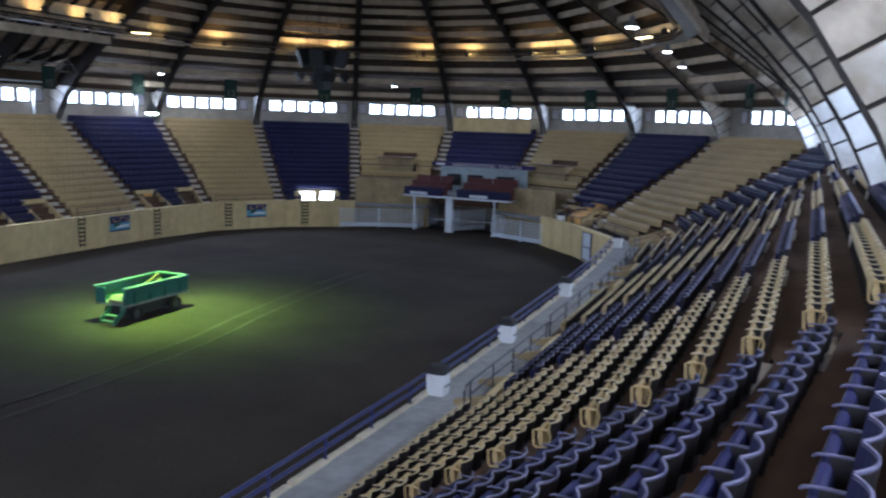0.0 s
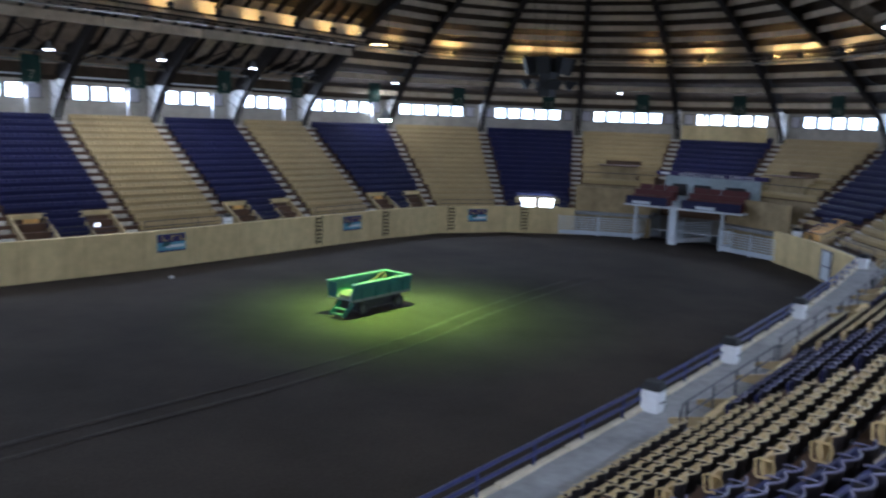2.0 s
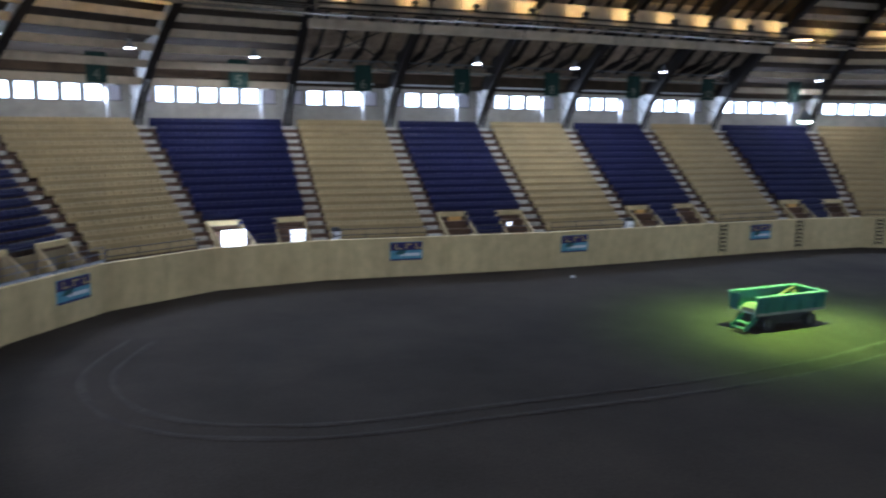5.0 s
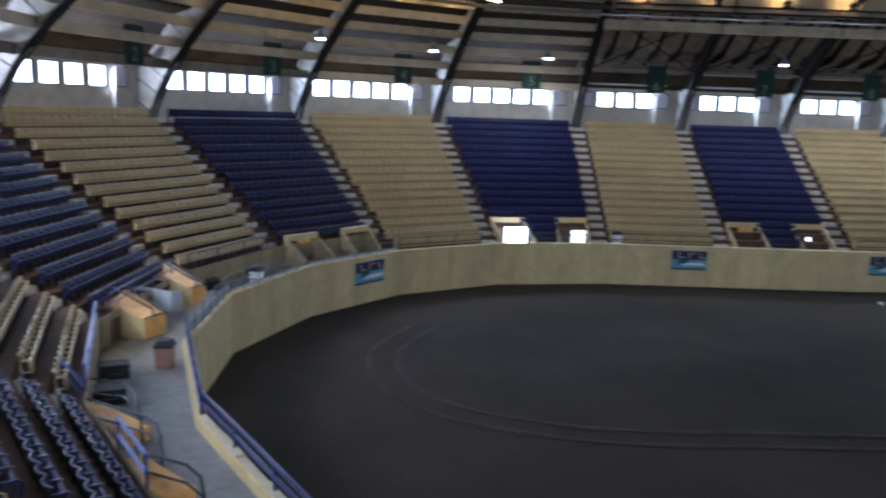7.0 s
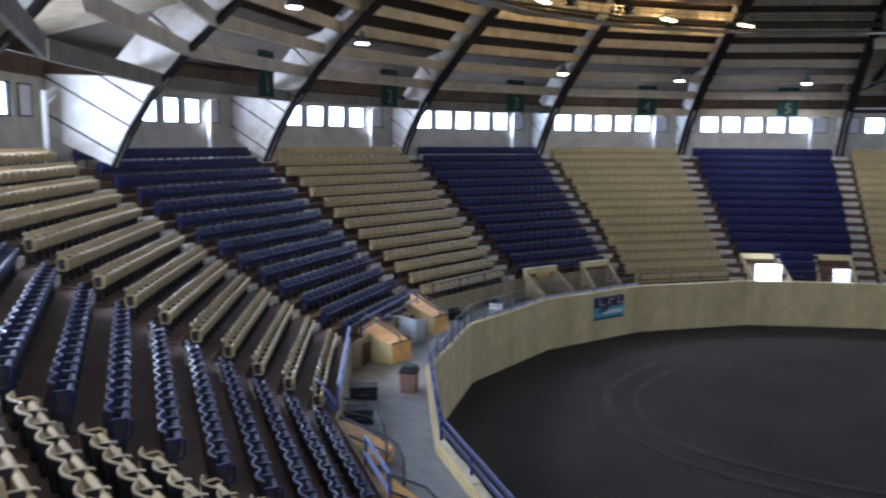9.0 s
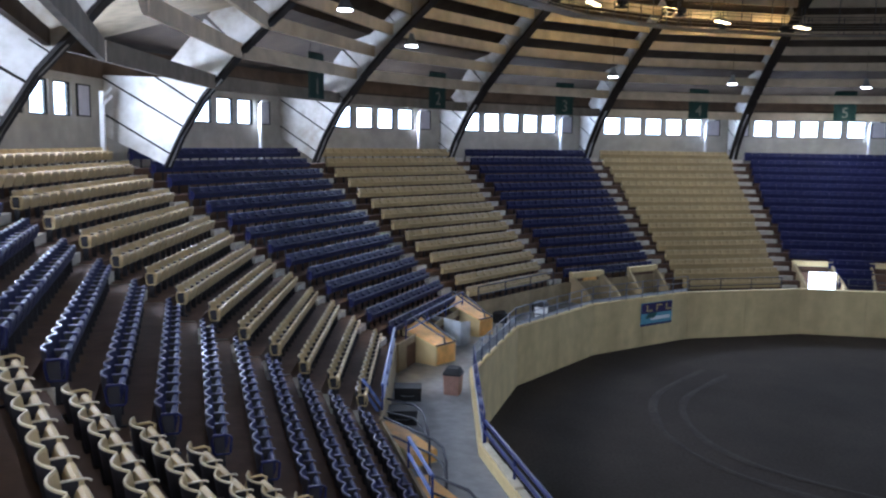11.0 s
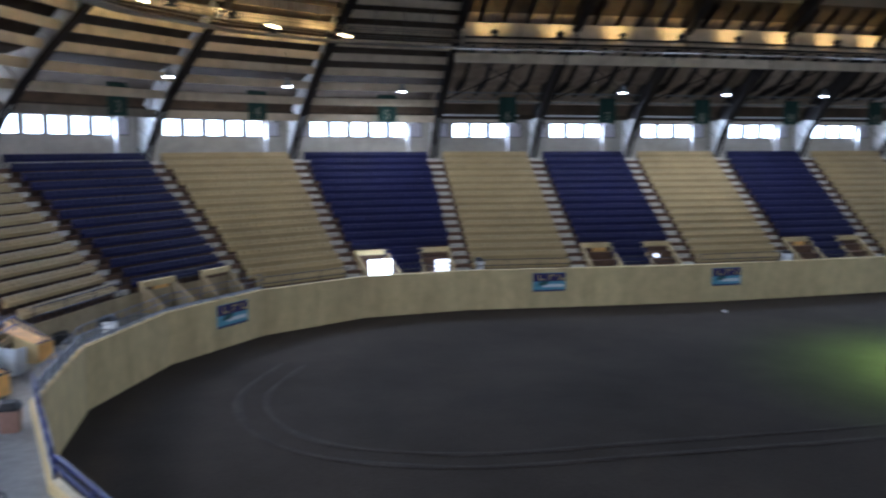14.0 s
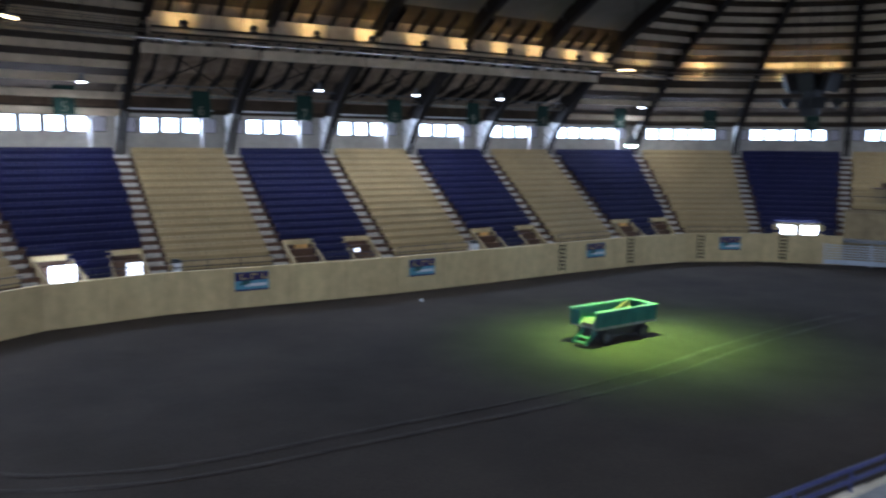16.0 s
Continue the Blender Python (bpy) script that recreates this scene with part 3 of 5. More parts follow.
def build_roof():
    deck, low_deck, pale_deck, panels = Build(), Build(), Build(), Build()
    stops = [15.9, 13, 11, 9.5, 8, 6, 3, 1.4, 0, -6, -13, -20.9]
    for k in BAYS:
        for s0, s1 in zip(stops, stops[1:]):
            a, c, d, o = roof_xy(k, s0), roof_xy(k + 1, s0), roof_xy(k + 1, s1), roof_xy(k, s1)
            z0, z1 = deck_z(s0), deck_z(s1)
            # one deck in three tones: shade, window light and lamp light
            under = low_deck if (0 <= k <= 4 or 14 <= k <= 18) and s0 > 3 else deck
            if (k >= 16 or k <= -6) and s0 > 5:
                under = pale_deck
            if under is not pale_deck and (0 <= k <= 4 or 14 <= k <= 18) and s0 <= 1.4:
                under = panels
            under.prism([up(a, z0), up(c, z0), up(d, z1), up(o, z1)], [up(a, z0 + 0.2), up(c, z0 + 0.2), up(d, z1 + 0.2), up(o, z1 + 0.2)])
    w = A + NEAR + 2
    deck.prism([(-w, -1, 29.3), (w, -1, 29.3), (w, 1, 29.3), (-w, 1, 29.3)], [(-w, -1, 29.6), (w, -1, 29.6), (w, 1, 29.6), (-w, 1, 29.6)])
    structure("ceiling", deck, DECK, "domed roof deck, coloured dark for the shade between boards", "ceiling")
    structure("ceiling_end", pale_deck, DECK_PALE, "plank ceiling over the end stands, coloured pale for window light", "ceiling")
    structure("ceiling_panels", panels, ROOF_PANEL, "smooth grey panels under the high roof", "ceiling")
    structure("ceiling_side", low_deck, DECK_WARM, "plank ceiling over the straight stands, coloured lighter for lamp light", "ceiling")
    for k in BAYS:
        build_rib(k)
    for k in BAYS:
        build_purlins(k)


RIB_OUT = {-9: 0.6, 18: 0.55, 17: 0.2, -5: 0.5, -6: 1.5}


def build_rib(k):
    shift = RIB_OUT.get(k, 0.0)

    def corner(k, s):
        return wide_corner(k, s + shift if s > 0 else s)

    root = thing("roof_rib", "dark steel roof arch with a pale plate foot among the seats", "roof rib", "roof ribs")
    root["kind"] = "structure"
    e = (side(k, 5)[2] + side((k - 1) if k > -9 else 18, 5)[2]).normalized()
    half = 0.05

    def strip(b, loop, w):
        b.prism([up(corner(k, s) - e * w, z) for s, z in loop], [up(corner(k, s) + e * w, z) for s, z in loop])

    inner = [(s, z) for s, z in RIB if s > -20.5]
    out = (wall_corner(k, 0) - wide_corner(k, 0)).length - 0.15 - shift
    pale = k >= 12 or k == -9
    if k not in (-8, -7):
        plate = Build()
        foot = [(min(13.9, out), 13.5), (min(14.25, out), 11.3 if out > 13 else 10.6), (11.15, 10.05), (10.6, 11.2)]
        # white lower plate carries the window light, tan above is the dusty plate
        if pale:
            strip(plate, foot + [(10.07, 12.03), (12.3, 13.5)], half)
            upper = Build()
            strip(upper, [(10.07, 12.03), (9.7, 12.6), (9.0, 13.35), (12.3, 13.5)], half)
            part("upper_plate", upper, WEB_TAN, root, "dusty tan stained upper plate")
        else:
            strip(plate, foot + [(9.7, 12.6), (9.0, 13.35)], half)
        part("plate", plate, PLATE, root, "plate foot coloured pale for the window light")
    else:
        inner = [(s, z) for s, z in inner if s < 6.5]
    flange = Build()
    # low webs get the pale colour where the windows would light them
    web, low_web, pale_web = Build(), Build(), Build()
    for (s0, z0), (s1, z1) in zip(inner, inner[1:]):
        d = 0.16
        a, c = corner(k, s0), corner(k, s1)
        fw = 0.09 if pale else 0.3
        flange.prism([up(a - e * fw, z0), up(a + e * fw, z0), up(c + e * fw, z1), up(c - e * fw, z1)],
                     [up(a - e * fw, z0 + d), up(a + e * fw, z0 + d), up(c + e * fw, z1 + d), up(c - e * fw, z1 + d)])
        if s0 <= 9.8:
            slope = math.atan2(z1 - z0, s0 - s1)
            deep = 1.9
            ds, dz = deep * math.sin(slope), deep * math.cos(slope)
            oa, oc = corner(k, s0 + ds), corner(k, s1 + ds)
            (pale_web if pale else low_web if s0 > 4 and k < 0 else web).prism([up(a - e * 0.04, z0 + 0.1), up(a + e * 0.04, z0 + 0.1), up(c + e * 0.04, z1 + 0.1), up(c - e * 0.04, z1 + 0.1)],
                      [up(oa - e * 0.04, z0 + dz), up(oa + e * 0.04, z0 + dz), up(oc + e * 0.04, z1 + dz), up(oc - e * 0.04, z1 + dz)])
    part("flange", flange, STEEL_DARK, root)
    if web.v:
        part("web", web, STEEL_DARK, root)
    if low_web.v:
        part("lower_web", low_web, PLATE, root, "lower web coloured pale for the window light")
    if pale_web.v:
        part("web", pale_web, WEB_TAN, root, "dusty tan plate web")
    if k not in (-8, -7):
        # stiffener bars across the web, square to its inner edge
        bars = Build()
        s = 10.83 if pale else 11.0
        while s > (-4 if pale else 9.0):
            z = rib_point(s)
            slope = math.atan2(rib_point(s - 0.3) - rib_point(s + 0.3), 0.6)
            ds, dz = math.sin(slope), math.cos(slope)
            reach = 1.9 if s < 9.0 else min((13.45 - z) / max(dz, 0.2), (out - 0.1 - s) / ds)
            for w in (-1, 1):
                o = e * (0.058 * w)
                bars.tube([up(corner(k, s) + o, z + 0.1), up(corner(k, s + ds * reach) + o, z + dz * reach)], 0.035 if s > 9.5 else 0.024, 4)
            s -= (0.38 if pale else 0.55) if s > 9 else 0.8
        part("web_stiffeners", bars, STEEL_DARK, root)


def build_purlins(k):
    straight = 0 <= k <= 4 or 14 <= k <= 18
    root = thing("roof_purlins", "buff purlin boards between the roof ribs", "purlins", "roof purlins")
    root["kind"] = "structure"
    # eave beam over the windows, then boards up the roof
    marks = [(10.9, 13.3, 0.4, 0.16)]
    if straight:
        marks += [(9.3, 14.55, 0.18, 0.1), (4.3, 17.1, 0.66, 0.3), (2.6, 18.15, 1.5, 0.16)]
    else:
        # board spacing is fitted to the camera's view: closer at its own end
        s, step = (9.7, 1.01) if k < 0 else (9.0, 1.38)
        while s > -16:
            wide = 0.52 if s > -3 else 0.45
            marks.append((s, rib_point(s) + 0.39, wide, 0.14))
            s -= step if s > -4 else 2.2
    for s, z, h, w in marks:
        p, q, e, ln = side(k, s)
        if ln < 1.5:
            continue
        n = outward(k)
        b = Build()
        b.prism([up(p + e * 0.1, z), up(q - e * 0.1, z), up(q - e * 0.1 + n * w, z), up(p + e * 0.1 + n * w, z)],
                [up(p + e * 0.1, z + h), up(q - e * 0.1, z + h), up(q - e * 0.1 + n * w, z + h), up(p + e * 0.1 + n * w, z + h)])
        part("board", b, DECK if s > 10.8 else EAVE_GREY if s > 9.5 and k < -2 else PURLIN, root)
    if not straight:
        return
    for i in range(1, 5):
        b = Build()
        for s0, s1 in ((10.9, 9.5), (9.5, 8.0), (8.0, 6.0), (6.0, 3.0), (3.0, 1.5)):
            z0, z1 = deck_z(s0) - 0.25, deck_z(s1) - 0.25
            p, q = corner(k, s0).lerp(corner(k + 1, s0), i / 5), corner(k, s1).lerp(corner(k + 1, s1), i / 5)
            e = side(k, s0)[2]
            b.prism([up(p - e * 0.07, z0 - 0.25), up(p + e * 0.07, z0 - 0.25), up(q + e * 0.07, z1 - 0.25), up(q - e * 0.07, z1 - 0.25)],
                    [up(p - e * 0.07, z0 + 0.25), up(p + e * 0.07, z0 + 0.25), up(q + e * 0.07, z1 + 0.25), up(q - e * 0.07, z1 + 0.25)])
        part("rafter", b, STEEL_DARK, root)
    # light steel truss along the eave and cross bracing
    p, q, e, ln = side(k, 9.2)
    tr = Build()
    tr.tube([up(p, 14.6), up(q, 14.6)], 0.05, 4)
    tr.tube([up(p, 15.3), up(q, 15.3)], 0.05, 4)
    for i in range(6):
        a, c = p.lerp(q, i / 6), p.lerp(q, (i + 0.5) / 6)
        d = p.lerp(q, (i + 1) / 6)
        tr.tube([up(a, 14.6), up(c, 15.3), up(d, 14.6)], 0.035, 4)
    part("truss", tr, GREY_METAL, root, "thin grey steel eave truss")
    br = Build()
    a0, a1, c0, c1 = corner(k, 8.8), corner(k + 1, 8.8), corner(k, 4.6), corner(k + 1, 4.6)
    br.tube([up(a0, rib_point(8.8) + 0.9), up(c1, rib_point(4.6) + 0.9)], 0.05, 4)
    br.tube([up(a1, rib_point(8.8) + 0.9), up(c0, rib_point(4.6) + 0.9)], 0.05, 4)
    part("brace", br, STEEL_DARK, root)


# ---- trailer ----
def build_trailer():
    m0 = mirror_turn((-0.85, 1.55), (1, 0.03), 0.0)
    root = thing("farm_trailer", "green steel farm trailer with open top standing on the dirt", "trailer")
    L, W, z0, z1 = 5.0, 2.1, 1.02, 1.86

    def bx(name, x, y, z, sx, sy, sz, mat, label="", rot=None, parent=None):
        b = Build()
        mm = m0 @ Matrix.Translation((x, y, z))
        if rot:
            mm = mm @ rot
        b.box(mm, sx, sy, sz)
        return part(name, b, mat, parent or root, label)

    for s in (-1, 1):
        y = s * W / 2
        b = Build()
        b.prism([m0 @ Vector(v) for v in ((-L / 2, y - 0.03 - 0.1 * s, z0), (L / 2, y - 0.03 - 0.1 * s, z0), (L / 2, y + 0.03 - 0.1 * s, z0), (-L / 2, y + 0.03 - 0.1 * s, z0))],
                [m0 @ Vector(v) for v in ((-L / 2, y - 0.03, z1), (L / 2, y - 0.03, z1), (L / 2, y + 0.03, z1), (-L / 2, y + 0.03, z1))])
        part("side_panel", b, GREEN, root)
        bx("rim", 0, y - 0.06 * s, z1, L + 0.08, 0.25, 0.08, GREEN_RIM, "bright green top rim")
        for i in range(4):
            bx("rib", -L / 2 + 0.7 + i * 1.2, y + 0.04 * s - 0.05 * s, z0, 0.07, 0.06, z1 - z0, GREEN)
    bx("front_panel", L / 2 - 0.03, 0, z0, 0.06, W - 0.1, z1 - z0, GREEN)
    bx("rim", L / 2 - 0.08, 0, z1, 0.24, W - 0.36, 0.08, GREEN_RIM)
    bx("tailgate", -L / 2 + 0.03, W * 0.30, z0, 0.06, W * 0.3, z1 - z0, GREEN)
    bx("bed", 0, 0, z0 - 0.08, L - 0.1, W - 0.3, 0.08, GREY_METAL)
    for s in (-1, 1):
        bx("chassis_rail", 0.1, s * 0.45, z0 - 0.24, L - 0.5, 0.1, 0.16, GREY_METAL, "grey steel chassis rail")
        bx("skirt", 0.0, s * (W / 2 - 0.10), z0 - 0.15, L + 0.1, 0.06, 0.15, SKIRT_GREY, "pale grey steel lower edge")
    # solid black block fills in the shadow between the axles
    bx("shadow_block", 0.0, 0, 0.3, L - 1.0, 1.3, z0 - 0.55, BLACK, "black block standing for the shadow under the bed")
    for i, (x, y, r, ln) in enumerate(((1.35, 0.35, 20, 1.6), (1.5, -0.1, -15, 1.4), (1.2, 0.6, 5, 1.7))):
        pl = thing("loose_board", "brown loose board lying slanted in the trailer", "board", "loose boards in the trailer")
        b = Build()
        b.box(m0 @ Matrix.Translation((x, y, z0 + 0.42 + 0.1 * i)) @ Matrix.Rotation(radians(r), 4, "Z") @ Matrix.Rotation(radians(-18), 4, "Y"), ln, 0.2, 0.04)
        part("plank", b, BOARD_BROWN, pl)
    load = Build()
    load.prism([m0 @ Vector(v) for v in ((0.2, -0.85, z0), (2.35, -0.85, z0), (2.35, 0.85, z0), (0.2, 0.85, z0))],
               [m0 @ Vector(v) for v in ((1.0, -0.5, z0 + 0.25), (2.2, -0.75, z0 + 0.42), (2.2, 0.75, z0 + 0.46), (1.0, 0.5, z0 + 0.3))])
    tagged(new("straw_heap", load.mesh("straw_heap", BOARD_BROWN)), "heap of brown straw lying in the trailer", "straw")
    # rear steps between two slanting green stringers, and a pale pile on the tail of the bed
    for i in range(1, 3):
        bx("rear_step", -L / 2 - 0.14 - 0.26 * i, -0.5, 0.74 - 0.25 * i, 0.26, 0.9, 0.05, GREEN_RIM, "pale green rear step")
    for s in (-1, 1):
        b = Build()
        y = -0.5 + 0.48 * s
        side_face = [(-L / 2 + 0.04, z0 - 0.12), (-L / 2 - 0.12, z0 - 0.16), (-L / 2 - 0.82, 0.34), (-L / 2 - 0.82, 0.14), (-L / 2 - 0.62, 0.14), (-L / 2 + 0.04, 0.7)]
        b.prism([m0 @ Vector((x, y - 0.02, z)) for x, z in side_face], [m0 @ Vector((x, y + 0.02, z)) for x, z in side_face])
        part("stringer", b, GREEN, root)
    b = Build()
    b.prism([m0 @ Vector(v) for v in ((-L / 2 + 0.02, -W / 2 + 0.06, z1), (-L / 2 + 0.1, -W / 2 + 0.06, z1), (-L / 2 - 0.2, -W / 2 + 0.06, 0.78), (-L / 2 - 0.28, -W / 2 + 0.06, 0.78))],
            [m0 @ Vector(v) for v in ((-L / 2 + 0.02, -W / 2 + 0.12, z1), (-L / 2 + 0.1, -W / 2 + 0.12, z1), (-L / 2 - 0.2, -W / 2 + 0.12, 0.78), (-L / 2 - 0.28, -W / 2 + 0.12, 0.78))])
    part("brace", b, GREEN_RIM, root, "slanting green corner brace")
    b = Build()
    tail = [(-L / 2 + 0.02, z0 + 0.01), (-L / 2 + 0.04, z0 + 0.2), (-L / 2 + 0.3, z0 + 0.42), (-L / 2 + 0.85, z0 + 0.40), (-L / 2 + 1.1, z0 + 0.01)]
    b.prism([m0 @ Vector((x, -0.86, z)) for x, z in tail], [m0 @ Vector((x + 0.08, 0.25, z0 + (z - z0) * 0.9)) for x, z in tail])
    tagged(new("straw_heap", b.mesh("straw_heap", STRAW)), "slanting pile of pale straw on the trailer's tail", "straw")
    for x in (-1.55, 1.55):
        ax = Build()
        ax.tube([m0 @ Vector((x, -W / 2 + 0.1, 0.40)), m0 @ Vector((x, W / 2 - 0.1, 0.40))], 0.05, 8)
        part("axle", ax, GREY_METAL, root)
        for s in (-1, 1):
            y = s * (W / 2 - 0.16)
            w = Build()
            prof = [(0.22, -0.11), (0.33, -0.13), (0.36, -0.08), (0.36, 0.08), (0.33, 0.13), (0.22, 0.11)]
            n = 18
            for i in range(n):
                an = 2 * math.pi * i / n
                for r, o in prof:
                    w.v.append(tuple(m0 @ Vector((x + r * 1.1 * math.cos(an), y + o, 0.40 + r * 1.1 * math.sin(an)))))
            c = len(prof)
            for i in range(n):
                i2 = (i + 1) % n
                for j in range(c):
                    j2 = (j + 1) % c
                    w.f.append((i * c + j, i * c + j2, i2 * c + j2, i2 * c + j))
            wheel = part("wheel", w, RUBBER, root, "black rubber tyre")
            h = Build()
            h.tube([m0 @ Vector((x, y - 0.07, 0.40)), m0 @ Vector((x, y + 0.07, 0.40))], 0.235, 14)
            part("rim", h, WHEEL_DUST, wheel, "dusty grey wheel disc")



# ---- entrances in the purple blocks ----
def build_entrances():
    for k in sorted(VOMS):
        f = first_row(k)
        low = k in (15, 17)
        front = 1.25 if f == 2 or low else row_off(f) - 0.85
        back = row_off(f, k) - 0.5 if f == 2 or low else row_off(f + VOM_ROWS) - 0.62
        for edge in (0, 1):
            p0, q0, e, ln = side(k, front, seat_corner)
            p1, q1, _, ln1 = side(k, back, seat_corner)
            width = 2.35
            if edge == 0:
                a0, a1 = p0 + e * 0.72, p1 + e * 0.72
                b0, b1 = a0 + e * width, a1 + e * width
            else:
                b0, b1 = q0 - e * 0.72, q1 - e * 0.72
                a0, a1 = b0 - e * width, b1 - e * width
            near_end = k == -3 or (k == 11 and edge == 0)
            root = thing("stand_entrance", "tan concrete entrance with sloping side walls in the front of the stand", "entrance", "stand entrances")
            root["kind"] = "structure"
            zf, zb = (WALK_Z + 0.42, WALK_Z + 1.62) if f == 2 else (tread_z(f) + 0.3, tread_z(f + VOM_ROWS) + 0.12)
            if low:
                zf, zb = WALK_Z + 0.45, WALK_Z + 0.8
            elif k in (11, 13):
                zf, zb = tread_z(f) + 0.4, tread_z(f + 2) + 0.3
            for lo, hi, sgn in ((a0, a1, 1), (b0, b1, -1)):
                w = Build()
                t = e * (0.14 * sgn)
                w.prism([up(lo, WALK_Z - 0.2), up(lo + t, WALK_Z - 0.2), up(hi + t, WALK_Z - 0.2), up(hi, WALK_Z - 0.2)],
                        [up(lo, zf), up(lo + t, zf), up(hi + t, zb), up(hi, zb)])
                cheek = part("side_wall", w, BROWN_PAINT, root)
                if near_end:
                    li = Build()
                    t2 = e * (0.215 * sgn)
                    t3 = e * (0.202 * sgn)
                    li.prism([up(lo + t3, WALK_Z), up(lo + t2, WALK_Z), up(hi + t2, WALK_Z), up(hi + t3, WALK_Z)],
                             [up(lo + t3, zf - 0.03), up(lo + t2, zf - 0.03), up(hi + t2, zb - 0.03), up(hi + t3, zb - 0.03)])
                    part("lining", li, FRONT_BROWN, cheek, "brown board lining")
            h = Build()
            d = (a1 - a0).normalized()
            h.prism([up(a1 - d * 0.25, zb - 0.3), up(b1 - d * 0.25, zb - 0.3), up(b1, zb - 0.3), up(a1, zb - 0.3)],
                    [up(a1 - d * 0.25, zb + 0.02), up(b1 - d * 0.25, zb + 0.02), up(b1, zb + 0.02), up(a1, zb + 0.02)])
            part("lintel", h, CONCRETE_TAN, root)
            # closing wall inside the opening with a door
            w = Build()
            w.prism([up(a1 + e * 0.26 - d * 0.1, WALK_Z), up(b1 - e * 0.26 - d * 0.1, WALK_Z), up(b1 - e * 0.26 - d * 0.02, WALK_Z), up(a1 + e * 0.26 - d * 0.02, WALK_Z)],
                    [up(a1 + e * 0.26 - d * 0.1, zb - 0.3), up(b1 - e * 0.26 - d * 0.1, zb - 0.3), up(b1 - e * 0.26 - d * 0.02, zb - 0.3), up(a1 + e * 0.26 - d * 0.02, zb - 0.3)])
            part("back_wall", w, TREAD, root)
            lit = DOOR_LIGHT.get((k, edge))
            if lit:
                x0, x1, z0, z1 = lit
                a1, b1 = a0.lerp(a1, 0.3), b0.lerp(b1, 0.3)
                g = Build()
                g.prism([up(a1 + e * (0.26 + x0) - d * 0.14, WALK_Z + z0), up(a1 + e * (0.26 + x1) - d * 0.14, WALK_Z + z0), up(a1 + e * (0.26 + x1) - d * 0.12, WALK_Z + z0), up(a1 + e * (0.26 + x0) - d * 0.12, WALK_Z + z0)],
                        [up(a1 + e * (0.26 + x0) - d * 0.14, WALK_Z + z1), up(a1 + e * (0.26 + x1) - d * 0.14, WALK_Z + z1), up(a1 + e * (0.26 + x1) - d * 0.12, WALK_Z + z1), up(a1 + e * (0.26 + x0) - d * 0.12, WALK_Z + z1)])
                part("doorway", g, BRIGHT_DOOR if edge == 0 else DIM_DOOR, root, "doorway bright with daylight")
                if edge == 1:
                    for z in (0.38, 0.68):
                        r = Build()
                        r.tube([up(a1 + e * 0.3 - d * 0.25, WALK_Z + z), up(b1 - e * 0.3 - d * 0.25, WALK_Z + z)], 0.03, 5)
                        part("bar", r, RAIL_DARK, root, "dark bar across the doorway")
            elif (k, edge) in DOOR_WOOD:
                g = Build()
                c = a1.lerp(b1, 0.6) - d * 0.13
                g.box(mirror_turn(c, e, WALK_Z), 1.0, 0.06, 1.5)
                part("door", g, WARM_ORANGE, root, "orange brown door")


DOOR_LIGHT = {(-1, 0): (0.1, 1.6, 0.05, 1.15), (-1, 1): (0.7, 1.7, 0.15, 0.95), (1, 1): (0.1, 0.45, 0.65, 0.95)}
DOOR_WOOD = {(1, 0), (3, 0), (5, 0), (-3, 0)}


def wedge(name, p, q, width, zp, zq, label, rails=True, narrow=1.0):
    """A board-faced box whose top slopes down from p to q, with dark pipe rails along both edges."""
    root = thing(name, label, "entrance", "sloping entrance boxes")
    root["kind"] = "structure"
    p, q = Vector(p), Vector(q)
    d = (q - p).normalized()
    s = Vector((-d.y, d.x)) * (width / 2)
    r = s * narrow
    b = Build()
    b.prism([up(p - s, WALK_Z), up(q - r, WALK_Z), up(q + r, WALK_Z), up(p + s, WALK_Z)], [up(p - s, zp), up(q - r, zq), up(q + r, zq), up(p + s, zp)])
    part("box_body", b, CONCRETE_TAN, root)
    b = Build()
    t, u = s * 0.92, r * 0.92
    b.prism([up(p - t, zp + 0.004), up(q - u, zq + 0.004), up(q + u, zq + 0.004), up(p + t, zp + 0.004)], [up(p - t, zp + 0.03), up(q - u, zq + 0.03), up(q + u, zq + 0.03), up(p + t, zp + 0.03)])
    part("top_board", b, WARM_ORANGE, root, "orange sloping top board, warm light added to its colour")
    b = Build()
    f, g = q + d * 0.004, q + d * 0.03
    b.prism([up(f - u, WALK_Z + 0.05), up(g - u, WALK_Z + 0.05), up(g + u, WALK_Z + 0.05), up(f + u, WALK_Z + 0.05)], [up(f - u, zq), up(g - u, zq), up(g + u, zq), up(f + u, zq)])
    part("front_board", b, WARM_ORANGE, root, "orange front board, warm light added to its colour")
    if rails:
        # handrails along one edge and down the middle, and a bar across the front
        for o, h in ((1.0, 0.1), (-0.1, 0.32)):
            b = Build()
            b.tube([up(p + s * o, zp + 0.02), up(p + s * o + d * 0.08, zp + h), up(q + r * o - d * 0.35, zq + h + 0.06), up(q + r * o - d * 0.08, zq + h), up(q + r * o, zq + 0.02)], 0.04, 6)
            part("pipe_rail", b, RAIL_DARK, root, "dark curved pipe rail")
        b = Build()
        b.tube([up(q + r, zq + 0.06), up(q - r, zq + 0.06)], 0.035, 6)
        part("front_bar", b, RAIL_DARK, root, "dark bar along the front edge")


